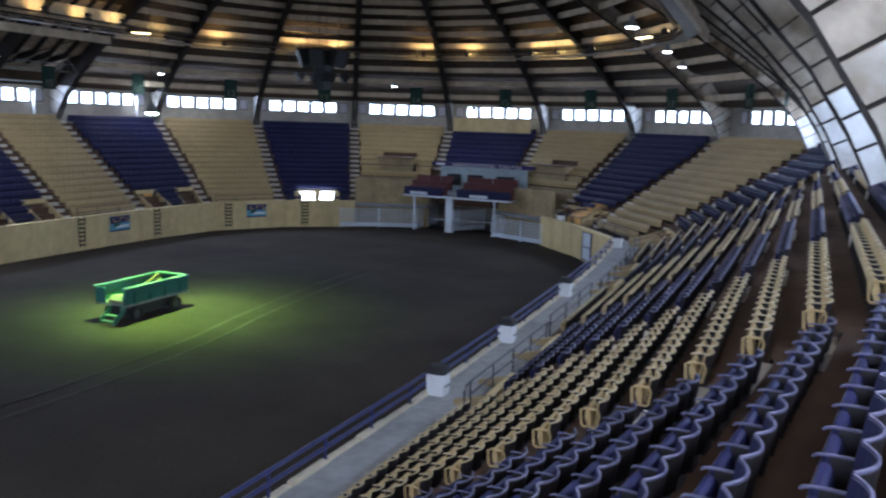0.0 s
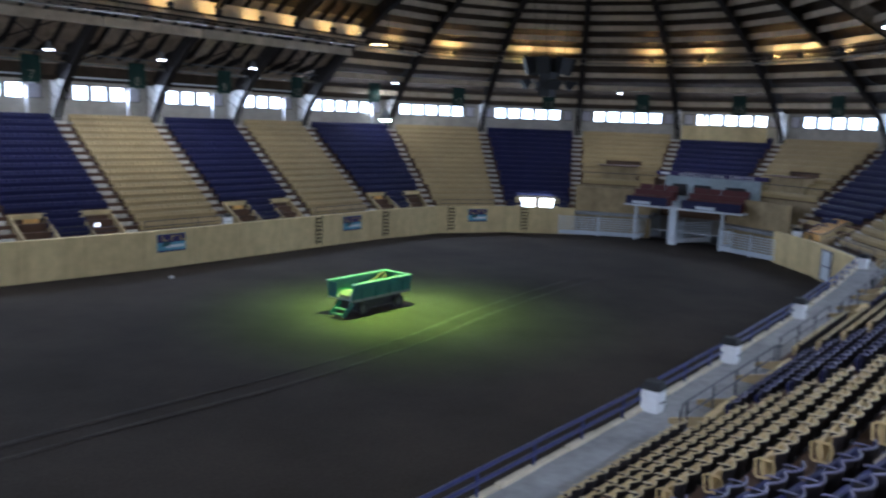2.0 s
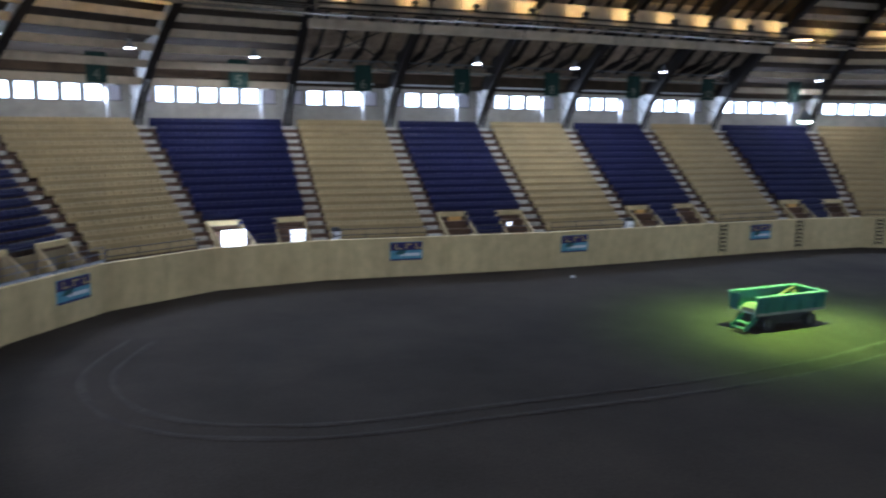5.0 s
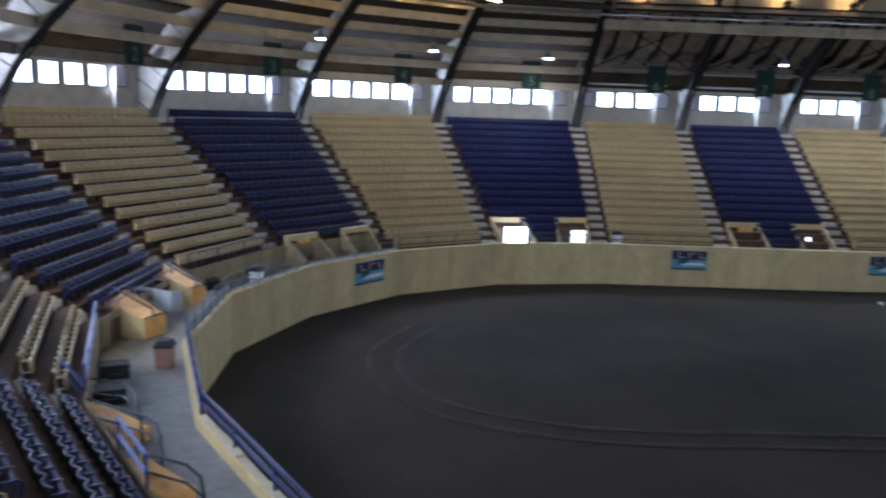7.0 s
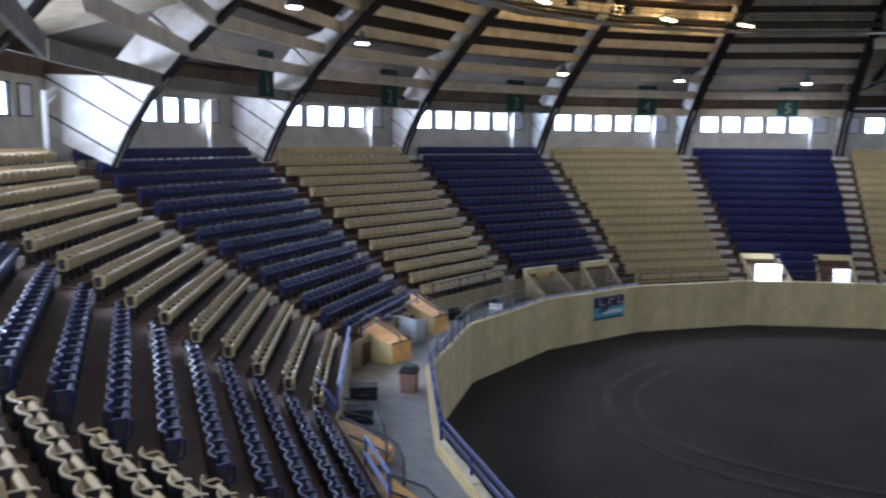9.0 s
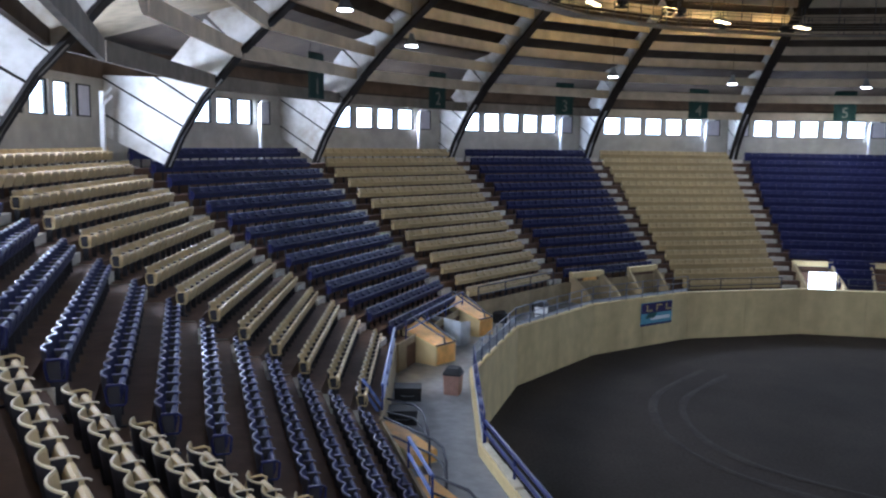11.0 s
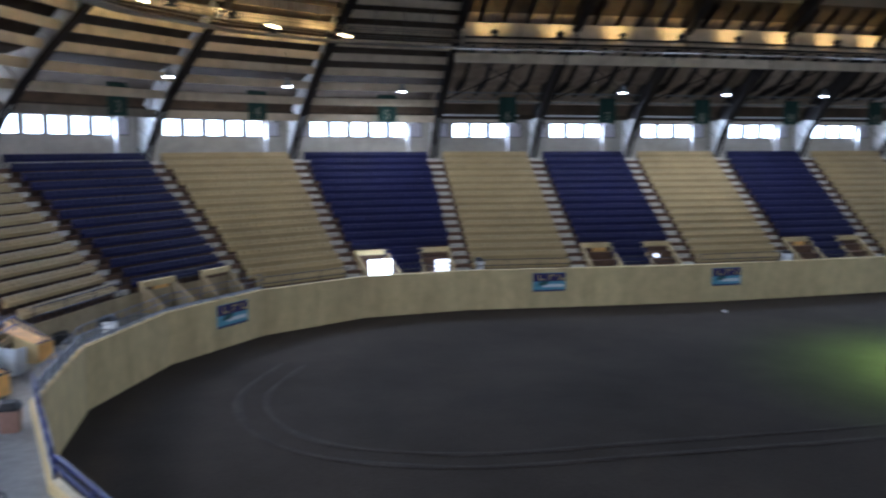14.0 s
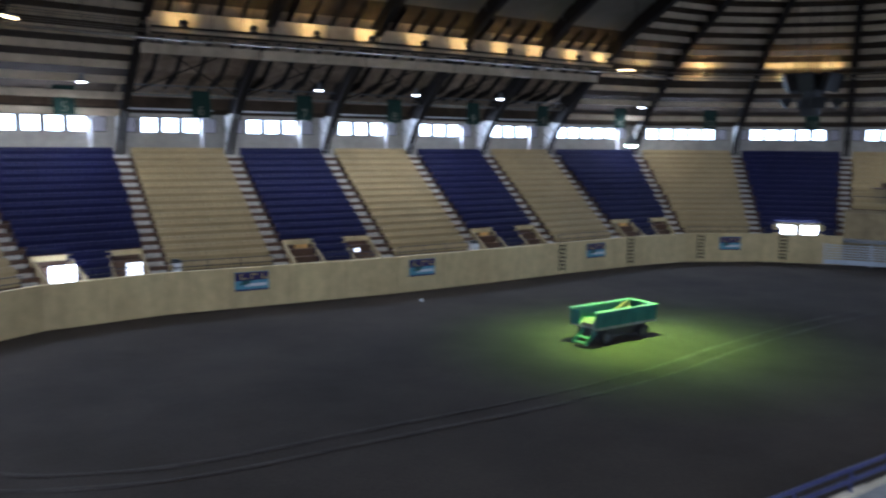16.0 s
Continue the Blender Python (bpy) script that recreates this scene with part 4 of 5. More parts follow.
def build_near_entrances():
    wedge("stand_entrance", (-46.35, -0.45), (-44.25, -1.45), 1.75, 3.92, 3.2, "board-faced sloping entrance box lit warm beside the walkway", narrow=0.66)
    wedge("stand_entrance", (-45.75, 4.72), (-43.84, 3.72), 1.5, 3.92, 3.2, "board-faced sloping entrance box lit warm beside the walkway", narrow=0.62)
    wedge("stand_entrance", (39.3, -14.7), (37.2, -12.9), 2.2, 4.3, 3.05, "board-faced sloping entrance box lit warm beside the chutes")
    wedge("stand_entrance", (30.8, -22.4), (29.6, -21.1), 0.9, 3.5, 2.95, "low sloping entrance box on the walkway", False)
    wedge("stand_entrance", (-43.65, -10.4), (-41.95, -11.6), 0.85, 3.05, 2.8, "low sloping entrance box on the walkway", False)
    wedge("stand_entrance", (-41.5, -13.9), (-40.0, -15.05), 0.85, 3.05, 2.8, "low sloping entrance box on the walkway", False)
    for pts in (((-44.1, -9.3, WALK_Z), (-44.1, -9.3, 3.45), (-42.85, -9.8, 3.5), (-42.4, -10.4, 3.5), (-42.0, -11.3, 3.45), (-41.8, -11.7, 3.2), (-41.75, -11.8, WALK_Z)),
                ((-43.5, -11.0, WALK_Z), (-43.5, -11.0, 3.5), (-41.5, -12.35, 3.5), (-41.1, -12.8, 3.48), (-40.85, -13.4, 3.4), (-40.75, -13.7, 3.1), (-40.75, -13.7, WALK_Z)),
                ((-41.0, -14.3, WALK_Z), (-41.0, -14.3, 3.4), (-39.9, -14.9, 3.4), (-39.5, -15.3, 3.3), (-39.4, -15.5, 3.0), (-39.4, -15.5, WALK_Z))):
        root = thing("pipe_rail", "dark curved pipe rail beside a low entrance", "railing", "curved entrance rails")
        b = Build()
        b.tube(pts, 0.04, 8)
        part("top_bar", b, RAIL_DARK, root)
        b = Build()
        b.tube([Vector(v) - Vector((0, 0, 0.42)) for v in pts[1:-2]], 0.03, 6)
        part("lower_bar", b, RAIL_DARK, root)
    # flat dark sheet on the front wall behind the two boxes
    b = Build()
    p, q, e, ln = side(-5, row_off(2) - 0.72, seat_corner)
    n = Vector((-e.y, e.x))
    b.prism([up(p + e * 0.8, WALK_Z), up(q - e * 0.8, WALK_Z), up(q - e * 0.8 + n * 0.02, WALK_Z), up(p + e * 0.8 + n * 0.02, WALK_Z)],
            [up(p + e * 0.8, 3.3), up(q - e * 0.8, 3.3), up(q - e * 0.8 + n * 0.02, 3.3), up(p + e * 0.8 + n * 0.02, 3.3)])
    structure("wall_sheet", b, TREAD, "thin dark brown sheet between the entrance boxes", "wall")
    # bright double doorway at the far end
    p, q, e, ln = side(7, 1.5)
    m = mirror_turn(p + e * 3.9, e, WALK_Z + 0.05)
    root = thing("doorway", "bright double doorway in a tan frame at the walkway's end", "doorway")
    root["kind"] = "structure"
    b = Build()
    b.box(m @ Matrix.Translation((0, 0.05, 1.05)), 4.1, 0.3, 0.2)
    for x in (-2.05, 0.0, 2.05):
        b.box(m @ Matrix.Translation((x, 0.05, 0)), 0.55, 0.3, 1.05)
    part("frame", b, CONCRETE_TAN, root)
    for x in (-1.03, 1.03):
        b = Build()
        b.box(m @ Matrix.Translation((x, 0.1, 0.02)), 1.5, 0.03, 1.0)
        part("door_opening", b, BRIGHT_DOOR, root, "opening bright with daylight")


# ---- rails ----
def build_rails():
    # two-bar blue rail on the kerb of the camera's side
    for k in (-9, -8, -7, 14, 15, 16, 17, 18):
        root = thing("guard_rail", "blue two-bar pipe rail on the arena kerb", "railing", "blue guard rails")
        p, q, e, ln = side(k, 0.12)
        for z in (3.13, 3.43):
            b = Build()
            b.tube([up(p, z), up(q, z)], 0.055, 8)
            part("bar", b, RAIL_BLUE, root)
        n = max(2, int(ln / 2.3))
        for i in range(n + 1):
            b = Build()
            b.tube([up(p.lerp(q, i / n), WALL_H - 0.02), up(p.lerp(q, i / n), 3.43)], 0.04, 8)
            part("post", b, RAIL_BLUE, root)
        cap = thing("kerb_caps", "notched pale concrete kerb blocks behind the rail", "kerb", "kerb blocks")
        cap["kind"] = "structure"
        p, q, e, ln = side(k, 0.03)
        m = max(2, int(ln / 1.55))
        for i in range(m):
            a, c = p.lerp(q, i / m) + e * 0.05, p.lerp(q, (i + 1) / m) - e * 0.05
            o = Vector((-e.y, e.x)) * (0.185 + 0.03 * (i % 2))
            b = Build()
            jog = 0.03 * (i % 2)
            b.prism([up(a, WALL_H), up(c, WALL_H), up(c + o, WALL_H), up(a + o, WALL_H)],
                    [up(a, WALL_H + 0.06 + jog), up(c, WALL_H + 0.06 + jog), up(c + o, WALL_H + 0.06 + jog), up(a + o, WALL_H + 0.06 + jog)])
            part("kerb_block", b, CONCRETE_PALE, cap)
    # grey picket rail on the curved end wall
    for k in (-6, -5, -4, -3):
        root = thing("guard_rail", "grey pipe rail with pickets on the arena wall", "railing", "grey guard rails")
        p, q, e, ln = side(k, 0.15)
        for z in (2.95, 3.3, 3.66):
            b = Build()
            b.tube([up(p, z), up(q, z)], 0.022, 6)
            part("bar", b, RAIL_MID if k > -6 else RAIL_BLUE, root)
        n = int(ln / 1.2)
        for i in range(n + 1):
            b = Build()
            b.tube([up(p.lerp(q, i / n), WALL_H - 0.02), up(p.lerp(q, i / n), 3.66)], 0.03, 6)
            part("post", b, RAIL_MID if k > -6 else RAIL_BLUE, root)
        sh = Build()
        o = Vector((-e.y, e.x)) * 0.012
        top = 3.3 if k == -5 else 2.93
        sh.prism([up(p + o * 2, 2.80), up(q + o * 2, 2.80), up(q + o * 3, 2.80), up(p + o * 3, 2.80)], [up(p + o * 2, top), up(q + o * 2, top), up(q + o * 3, top), up(p + o * 3, top)])
        part("kick_panel", sh, RAIL_GREY, root, "pale grey sheet along the rail's foot")
    # dark pipe rails before the front rows
    for k in BAYS:
        if k in (8, 9, 10, 18) or k <= -8:
            continue
        f = first_row(k)
        root = thing("front_rail", "dark pipe rail before the front row of seats", "railing", "front row rails")
        low = k in (15, 17)
        gaps = (0.6, 0.6) if low else (3.0, 3.4) if k == -7 else (0.8, 0.8) if k not in VOMS else (3.2, 3.2)
        p, q, e, ln = side(k, row_off(0, k) - 0.45 if low else row_off(f, k) - 0.66, seat_corner)
        a, c = p + e * gaps[0], q - e * gaps[1]
        if (c - a).length < 0.5 or (c - a).dot(e) < 0:
            c = a + e * 0.8
        z = HIGH_WALK if low else tread_z(f, k)
        blue = k in (-7, -6, -5)
        for h in (0.45, 0.85):
            b = Build()
            b.tube([up(a, z + h), up(c, z + h)], 0.05 if k < -5 else 0.032, 6)
            part("bar", b, RAIL_LIGHT if k < -5 else RAIL_BLUE if blue else RAIL_DARK, root)
        if low:
            for end, sg in ((a, -1), (c, 1)):
                b = Build()
                b.tube([up(end, z + 0.85), up(end + e * (0.3 * sg), z + 0.82), up(end + e * (0.48 * sg), z + 0.65), up(end + e * (0.48 * sg), z + 0.4), up(end + e * (0.46 * sg), HIGH_WALK - 0.02)], 0.032, 6)
                part("hook", b, RAIL_DARK, root, "dark pipe bent down at the rail's end")
        n = max(1, int((c - a).length / 2))
        for i in range(n + 1):
            b = Build()
            b.tube([up(a.lerp(c, i / n), z), up(a.lerp(c, i / n), z + 0.85)], 0.03, 6)
            part("post", b, RAIL_BLUE if blue else RAIL_DARK, root)
    # short blue rail in the lit tone at the foot of the aisle beside the boxes
    hi, lo = (-44.26, -10.35, 4.3), (-43.52, -10.77, 3.7)
    root = thing("aisle_rail", "sloping two-bar blue rail at the foot of an aisle, coloured as lit", "railing")
    for h in (0.0, 0.3):
        b = Build()
        b.tube([(hi[0], hi[1], hi[2] - h), (lo[0], lo[1], lo[2] - h)], 0.05, 6)
        part("bar", b, RAIL_LIGHT, root)
    for (x, y, z1), z0 in ((hi, hi[2] - 0.95), (lo, WALK_Z)):
        b = Build()
        b.tube([(x, y, z0), (x, y, z1)], 0.03, 6)
        part("post", b, RAIL_BLUE, root)


# ---- signs, ladders ----
def build_wall_signs():
    for k, x0, x1 in ((-3, 3.5, 6.0), (0, 4.5, 6.85), (2, 1.0, 3.35), (4, 3.15, 5.45), (6, 3.4, 5.5)):
        p, q, e, ln = side(k, 0)
        n = Vector((-e.y, e.x))
        w = x1 - x0
        m = mirror_turn(p + e * ((x0 + x1) / 2) - n * 0.02, e, 1.15)
        root = thing("wall_sign", "purple and pale blue sponsor sign on the arena wall", "sign", "signs on the arena wall")
        b = Build()
        b.box(m, w, 0.03, 1.3)
        part("sign_board", b, SIGN_BLUE, root)
        t = Build()
        t.box(m @ Matrix.Translation((0, -0.018, 0.70)), w - 0.04, 0.012, 0.58)
        part("sign_field", t, SIGN_PURPLE, root, "dark purple upper field")
        for i in range(3):
            b = Build()
            x = -w * 0.31 + i * w * 0.31
            b.box(m @ Matrix.Translation((x, -0.026, 0.80)), w * 0.045, 0.008, 0.38)
            b.box(m @ Matrix.Translation((x + w * 0.09, -0.026, 0.80 if i != 1 else 1.08)), w * 0.16, 0.008, 0.09)
            part("emblem_bar", b, TAN, root, "dull gold emblem bar")
        b = Build()
        b.prism([m @ Vector(v) for v in ((-w * 0.35, -0.03, 0.42), (-w * 0.08, -0.03, 0.42), (0.02 * w, -0.03, 0.72), (-w * 0.28, -0.03, 0.72))],
                [m @ Vector(v) for v in ((-w * 0.35, -0.018, 0.42), (-w * 0.08, -0.018, 0.42), (0.02 * w, -0.018, 0.72), (-w * 0.28, -0.018, 0.72))])
        part("leaf_mark", b, GREEN, root, "green leaf-shaped mark")
        b = Build()
        b.box(m @ Matrix.Translation((w * 0.12, -0.018, 0.30)), w * 0.62, 0.012, 0.2)
        part("lettering_bar", b, WHITE, root, "white lettering bar")
        b = Build()
        b.box(m @ Matrix.Translation((0, -0.018, 0.0)), w, 0.012, 0.12)
        part("lower_band", b, RAIL_BLUE, root, "blue lower band")
    for k, x in ((4, 0.15), (5, 0.35), (6, 1.5), (7, 2.15)):
        p, q, e, ln = side(k, 0)
        n = Vector((-e.y, e.x))
        m = mirror_turn(p + e * x - n * 0.03, e, 0.0)
        root = thing("wall_ladder", "dark steel rung ladder fixed to the arena wall", "ladder", "ladders on the arena wall")
        for s in (-1, 1):
            b = Build()
            b.box(m @ Matrix.Translation((0.3 * s, -0.02, 0.25)), 0.06, 0.05, 2.5)
            part("stile", b, STEEL_DARK, root)
        for i in range(7):
            b = Build()
            b.box(m @ Matrix.Translation((0, -0.02, 0.4 + i * 0.34)), 0.54, 0.05, 0.12)
            part("rung", b, STEEL_DARK, root)


# ---- chute gates and judges' stand ----
def pipe_gate(p, q, height, label):
    root = thing("pipe_gate", label, "gate", "arena gates")
    e = (q - p).normalized()
    ln = (q - p).length
    for x in (0.05, ln - 0.05):
        b = Build()
        b.tube([up(p + e * x, 0), up(p + e * x, height + 0.15)], 0.06, 8)
        part("post", b, GATE_WHITE, root)
    for i in range(8):
        z = 0.3 + (height - 0.3) * i / 7
        b = Build()
        b.tube([up(p + e * 0.05, z), up(q - e * 0.05, z)], 0.045, 6)
        part("bar", b, GATE_WHITE, root)
    n = max(2, int(ln / 0.55))
    for i in range(1, n):
        b = Build()
        b.tube([up(p.lerp(q, i / n), 0.35), up(p.lerp(q, i / n), height)], 0.03, 6)
        part("upright", b, GATE_WHITE, root)
    o = Vector((-e.y, e.x)) * 0.05
    b = Build()
    b.prism([up(p + o, 0.12), up(q + o, 0.12), up(q + o * 1.3, 0.12), up(p + o * 1.3, 0.12)], [up(p + o, 0.55), up(q + o, 0.55), up(q + o * 1.3, 0.55), up(p + o * 1.3, 0.55)])
    part("kick_plate", b, GATE_WHITE, root, "white sheet kick plate")
    return root


def build_chutes():
    pts = [Vector(v) for v in ((38.3, 12.4), (40.5, 9.0), (42.3, 5.3))]
    for a, c in zip(pts, pts[1:]):
        pipe_gate(a, c, 1.95, "white pipe gate with sheet kick plate closing the arena")
    pts = [Vector(v) for v in ((41.0, -3.5), (39.6, -7.0), (38.2, -10.3))]
    for a, c in zip(pts, pts[1:]):
        pipe_gate(a, c, 1.95, "white pipe gate with sheet kick plate closing the arena")
    # swung gates leading back into the two lanes
    pipe_gate(Vector((42.2, 1.5)), Vector((46.2, 2.2)), 2.1, "white pipe gate swung back beside a lane")
    pipe_gate(Vector((42.2, 1.2)), Vector((46.0, -0.8)), 2.1, "white pipe gate swung back beside a lane")
    pipe_gate(Vector((42.4, 5.4)), Vector((46.6, 5.0)), 2.1, "white pipe gate swung back beside a lane")
    pipe_gate(Vector((41.1, -3.6)), Vector((45.5, -4.4)), 2.1, "white pipe gate swung back beside a lane")
    # platform over the lanes
    root = thing("chute_platform", "white steel platform over the two chute lanes", "platform")
    b = Build()
    b.prism([(40.9, -5.5, 3.55), (47.5, -5.5, 3.55), (47.5, 6.4, 3.55), (40.9, 6.4, 3.55)], [(40.9, -5.5, 3.72), (47.5, -5.5, 3.72), (47.5, 6.4, 3.72), (40.9, 6.4, 3.72)])
    part("deck", b, GATE_WHITE, root)
    for y in (5.4, 1.4, -3.5):
        b = Build()
        b.box(Matrix.Translation((41.6, y, 0)), 0.35 if y == 1.4 else 0.2, 0.75 if y == 1.4 else 0.2, 3.55)
        part("column", b, GATE_WHITE, root)
    for x, y0, y1 in ((40.92, -5.4, 0.4), (40.92, 1.9, 6.3)):
        b = Build()
        b.prism([(x, y0, 3.72), (x + 0.08, y0, 3.72), (x + 0.08, y1, 3.72), (x, y1, 3.72)], [(x, y0, 4.55), (x + 0.08, y0, 4.55), (x + 0.08, y1, 4.55), (x, y1, 4.55)])
        part("front_board", b, NAVY, root, "dark navy front board")
        c = Build()
        c.box(Matrix.Translation((x - 0.03, (y0 + y1) / 2 + 0.5, 3.78)), 0.03, 1.9, 0.3)
        part("notice", c, GATE_WHITE, root, "white notice strip")
    for y in (-4.6, -3.2, -1.8, -0.4, 2.6, 4.0, 5.4):
        for x, z in ((42.0, 3.72), (43.2, 4.2)):
            seat = thing("bench_seat", "dull red bench seat on the chute platform", "bench", "red bench seats")
            b = Build()
            b.box(Matrix.Translation((x, y, z)), 0.5, 1.3, 0.9)
            part("bench_body", b, RED, seat)
            b = Build()
            b.box(Matrix.Translation((x + 0.3, y, z + 0.5)), 0.08, 1.3, 0.95)
            part("backrest", b, RED, seat)
    # white booth front behind, with its lettering strip
    root = thing("announcer_booth", "white announcer booth front with a lettering strip under the purple seats", "booth")
    b = Build()
    b.prism([(45.4, -5.5, 3.72), (45.7, -5.5, 3.72), (45.7, 4.2, 3.72), (45.4, 4.2, 3.72)], [(45.4, -5.5, 6.6), (45.7, -5.5, 6.6), (45.7, 4.2, 6.6), (45.4, 4.2, 6.6)])
    part("front", b, BOOTH_BLUE, root)
    b = Build()
    b.prism([(45.25, -6.2, 6.6), (45.9, -6.2, 6.6), (45.9, 5.2, 6.6), (45.25, 5.2, 6.6)], [(45.25, -6.2, 7.0), (45.9, -6.2, 7.0), (45.9, 5.2, 7.0), (45.25, 5.2, 7.0)])
    part("fascia", b, SIGN_PURPLE, root, "dark lettering fascia")
    b = Build()
    b.box(Matrix.Translation((45.23, 4.2, 6.69)), 0.03, 1.0, 0.22)
    part("lettering_bar", b, WHITE, root)
    cu = bpy.data.curves.new("lettering", "FONT")
    cu.body, cu.size, cu.align_x, cu.extrude = "AGRICULTURAL CENTER", 0.50, "CENTER", 0.02
    cu.space_character = 1.45
    t = new("lettering", cu)
    t.data.materials.append(WHITE)
    t.parent = root
    t.matrix_basis = Matrix(((0, 0, -1, 45.22), (-1, 0, 0, -1.1), (0, 1, 0, 6.63), (0, 0, 0, 1)))
    for y, w in ((2.6, 1.6), (0.2, 1.8), (-3.2, 2.0)):
        b = Build()
        b.box(Matrix.Translation((45.38, y, 4.6)), 0.04, w, 1.2)
        part("booth_window", b, BLACK, root, "dark booth window")
    # tan walls beside the lanes under the raised blocks
    for k in (8, 10):
        b = Build()
        p, q, e, ln = side(k, 1.3)
        n = Vector((-e.y, e.x))
        b.prism([up(p, -0.3), up(q, -0.3), up(q + n * 0.25, -0.3), up(p + n * 0.25, -0.3)], [up(p, 4.95), up(q, 4.95), up(q + n * 0.25, 4.95), up(p + n * 0.25, 4.95)])
        structure("wall_chute_" + ("north" if k == 8 else "south"), b, BROWN_PAINT, "tall tan wall under the raised seating beside the chutes", "wall")
        root = thing("press_box", "tan panelled press box set among the seats", "press box", "press boxes")
        p, q, e, ln = side(k, row_off(6.5) + 0.4, seat_corner)
        m = mirror_turn(p.lerp(q, 0.5), e, tread_z(6))
        b = Build()
        b.box(m, ln * 0.4, 2.0, 1.7)
        part("box_wall", b, BROWN_PAINT, root)
        b = Build()
        b.box(m @ Matrix.Translation((0, -1.02, 1.72)), ln * 0.44, 2.3, 0.08)
        part("box_roof", b, TREAD, root)
        b = Build()
        b.tube([m @ Vector((-ln * 0.48, -1.1, -0.1)), m @ Vector((-ln * 0.48, -1.1, 0.9)), m @ Vector((ln * 0.48, -1.1, 0.9)), m @ Vector((ln * 0.48, -1.1, -0.1))], 0.04, 6)
        part("pipe_rail", b, RAIL_DARK, root)
    # tan back wall over the purple block behind the booth
    b = Build()
    p, q, e, ln = side(9, 10.2)
    n = Vector((-e.y, e.x))
    b.prism([up(p + e * 0.6, 9.5), up(q - e * 1.2, 9.5), up(q - e * 1.2 + n * 0.2, 9.5), up(p + e * 0.6 + n * 0.2, 9.5)],
            [up(p + e * 0.6, 11.75), up(q - e * 1.2, 11.75), up(q - e * 1.2 + n * 0.2, 11.75), up(p + e * 0.6 + n * 0.2, 11.75)])
    structure("wall_booth_back", b, CONCRETE_TAN, "tan wall behind the top rows over the booth", "wall")


def build_wall_gate():
    """Pale blue sheet gate let into the end of the arena wall."""
    p, q, e, ln = side(12, 0)
    n = Vector((-e.y, e.x))
    m = mirror_turn(p + e * (ln * 0.4) - n * 0.04, e, 0.15)
    root = thing("wall_gate", "pale blue sheet gate with a frame in the arena wall", "gate")
    b = Build()
    b.box(m, ln * 0.24, 0.05, 2.3)
    part("sheet", b, GATE_WHITE, root)
    for x in (-0.12, 0.12):
        b = Build()
        b.box(m @ Matrix.Translation((ln * x, -0.03, 0)), 0.1, 0.08, 2.4)
        part("stile", b, RAIL_BLUE, root, "blue frame bar")
    for z in (0.0, 1.1, 2.3):
        b = Build()
        b.box(m @ Matrix.Translation((0, -0.03, z)), ln * 0.24 - 0.1, 0.07, 0.08)
        part("rail", b, RAIL_BLUE, root, "blue frame bar")


# ---- banners with block numbers ----
def build_banners():
    numbers = {-5: "1", -4: "2", -3: "3", -2: "4", -1: "5", 0: "6", 1: "7", 2: "8", 3: "9", 4: "10", 5: "11", 6: "12", 7: "13", 8: "14", 9: "15", 10: "16", 11: "17", 12: "18", 13: "19", 14: "20", 15: "21", 16: "22"}
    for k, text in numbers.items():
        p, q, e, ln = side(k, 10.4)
        # lead and slide bring banners forward along the camera's line of sight
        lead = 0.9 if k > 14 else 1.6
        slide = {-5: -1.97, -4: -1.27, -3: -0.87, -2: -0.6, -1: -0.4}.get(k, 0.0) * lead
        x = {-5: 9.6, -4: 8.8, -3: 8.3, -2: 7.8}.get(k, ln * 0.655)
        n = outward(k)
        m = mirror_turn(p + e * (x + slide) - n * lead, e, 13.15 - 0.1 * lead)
        root = thing("hanging_banner", "dark green hanging banner with a pale block number", "banner", "block number banners")
        b = Build()
        cols = 6
        ring = [(-0.72 + 1.44 * i / cols, 0.04 * math.sin(i * 1.7)) for i in range(cols + 1)]
        ring += [(x, y + 0.012) for x, y in reversed(ring)]
        b.prism([m @ Vector((x, y, 0)) for x, y in ring], [m @ Vector((x, y, 1.95)) for x, y in ring])
        part("cloth", b, BANNER, root)
        b = Build()
        b.tube([m @ Vector((-0.7, 0, 1.97)), m @ Vector((0.7, 0, 1.97))], 0.03, 6)
        b.tube([m @ Vector((-0.5, 0, 1.97)), m @ Vector((-0.5, 0, 2.5))], 0.01, 4)
        b.tube([m @ Vector((0.5, 0, 1.97)), m @ Vector((0.5, 0, 2.5))], 0.01, 4)
        part("hanger", b, STEEL_DARK, root)
        cu = bpy.data.curves.new("block_number", "FONT")
        cu.body, cu.size, cu.align_x, cu.extrude = text, 1.0, "CENTER", 0.006
        t = new("block_number", cu)
        t.data.materials.append(STRAW)
        t.parent = root
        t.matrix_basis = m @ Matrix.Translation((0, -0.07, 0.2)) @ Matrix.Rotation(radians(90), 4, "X")


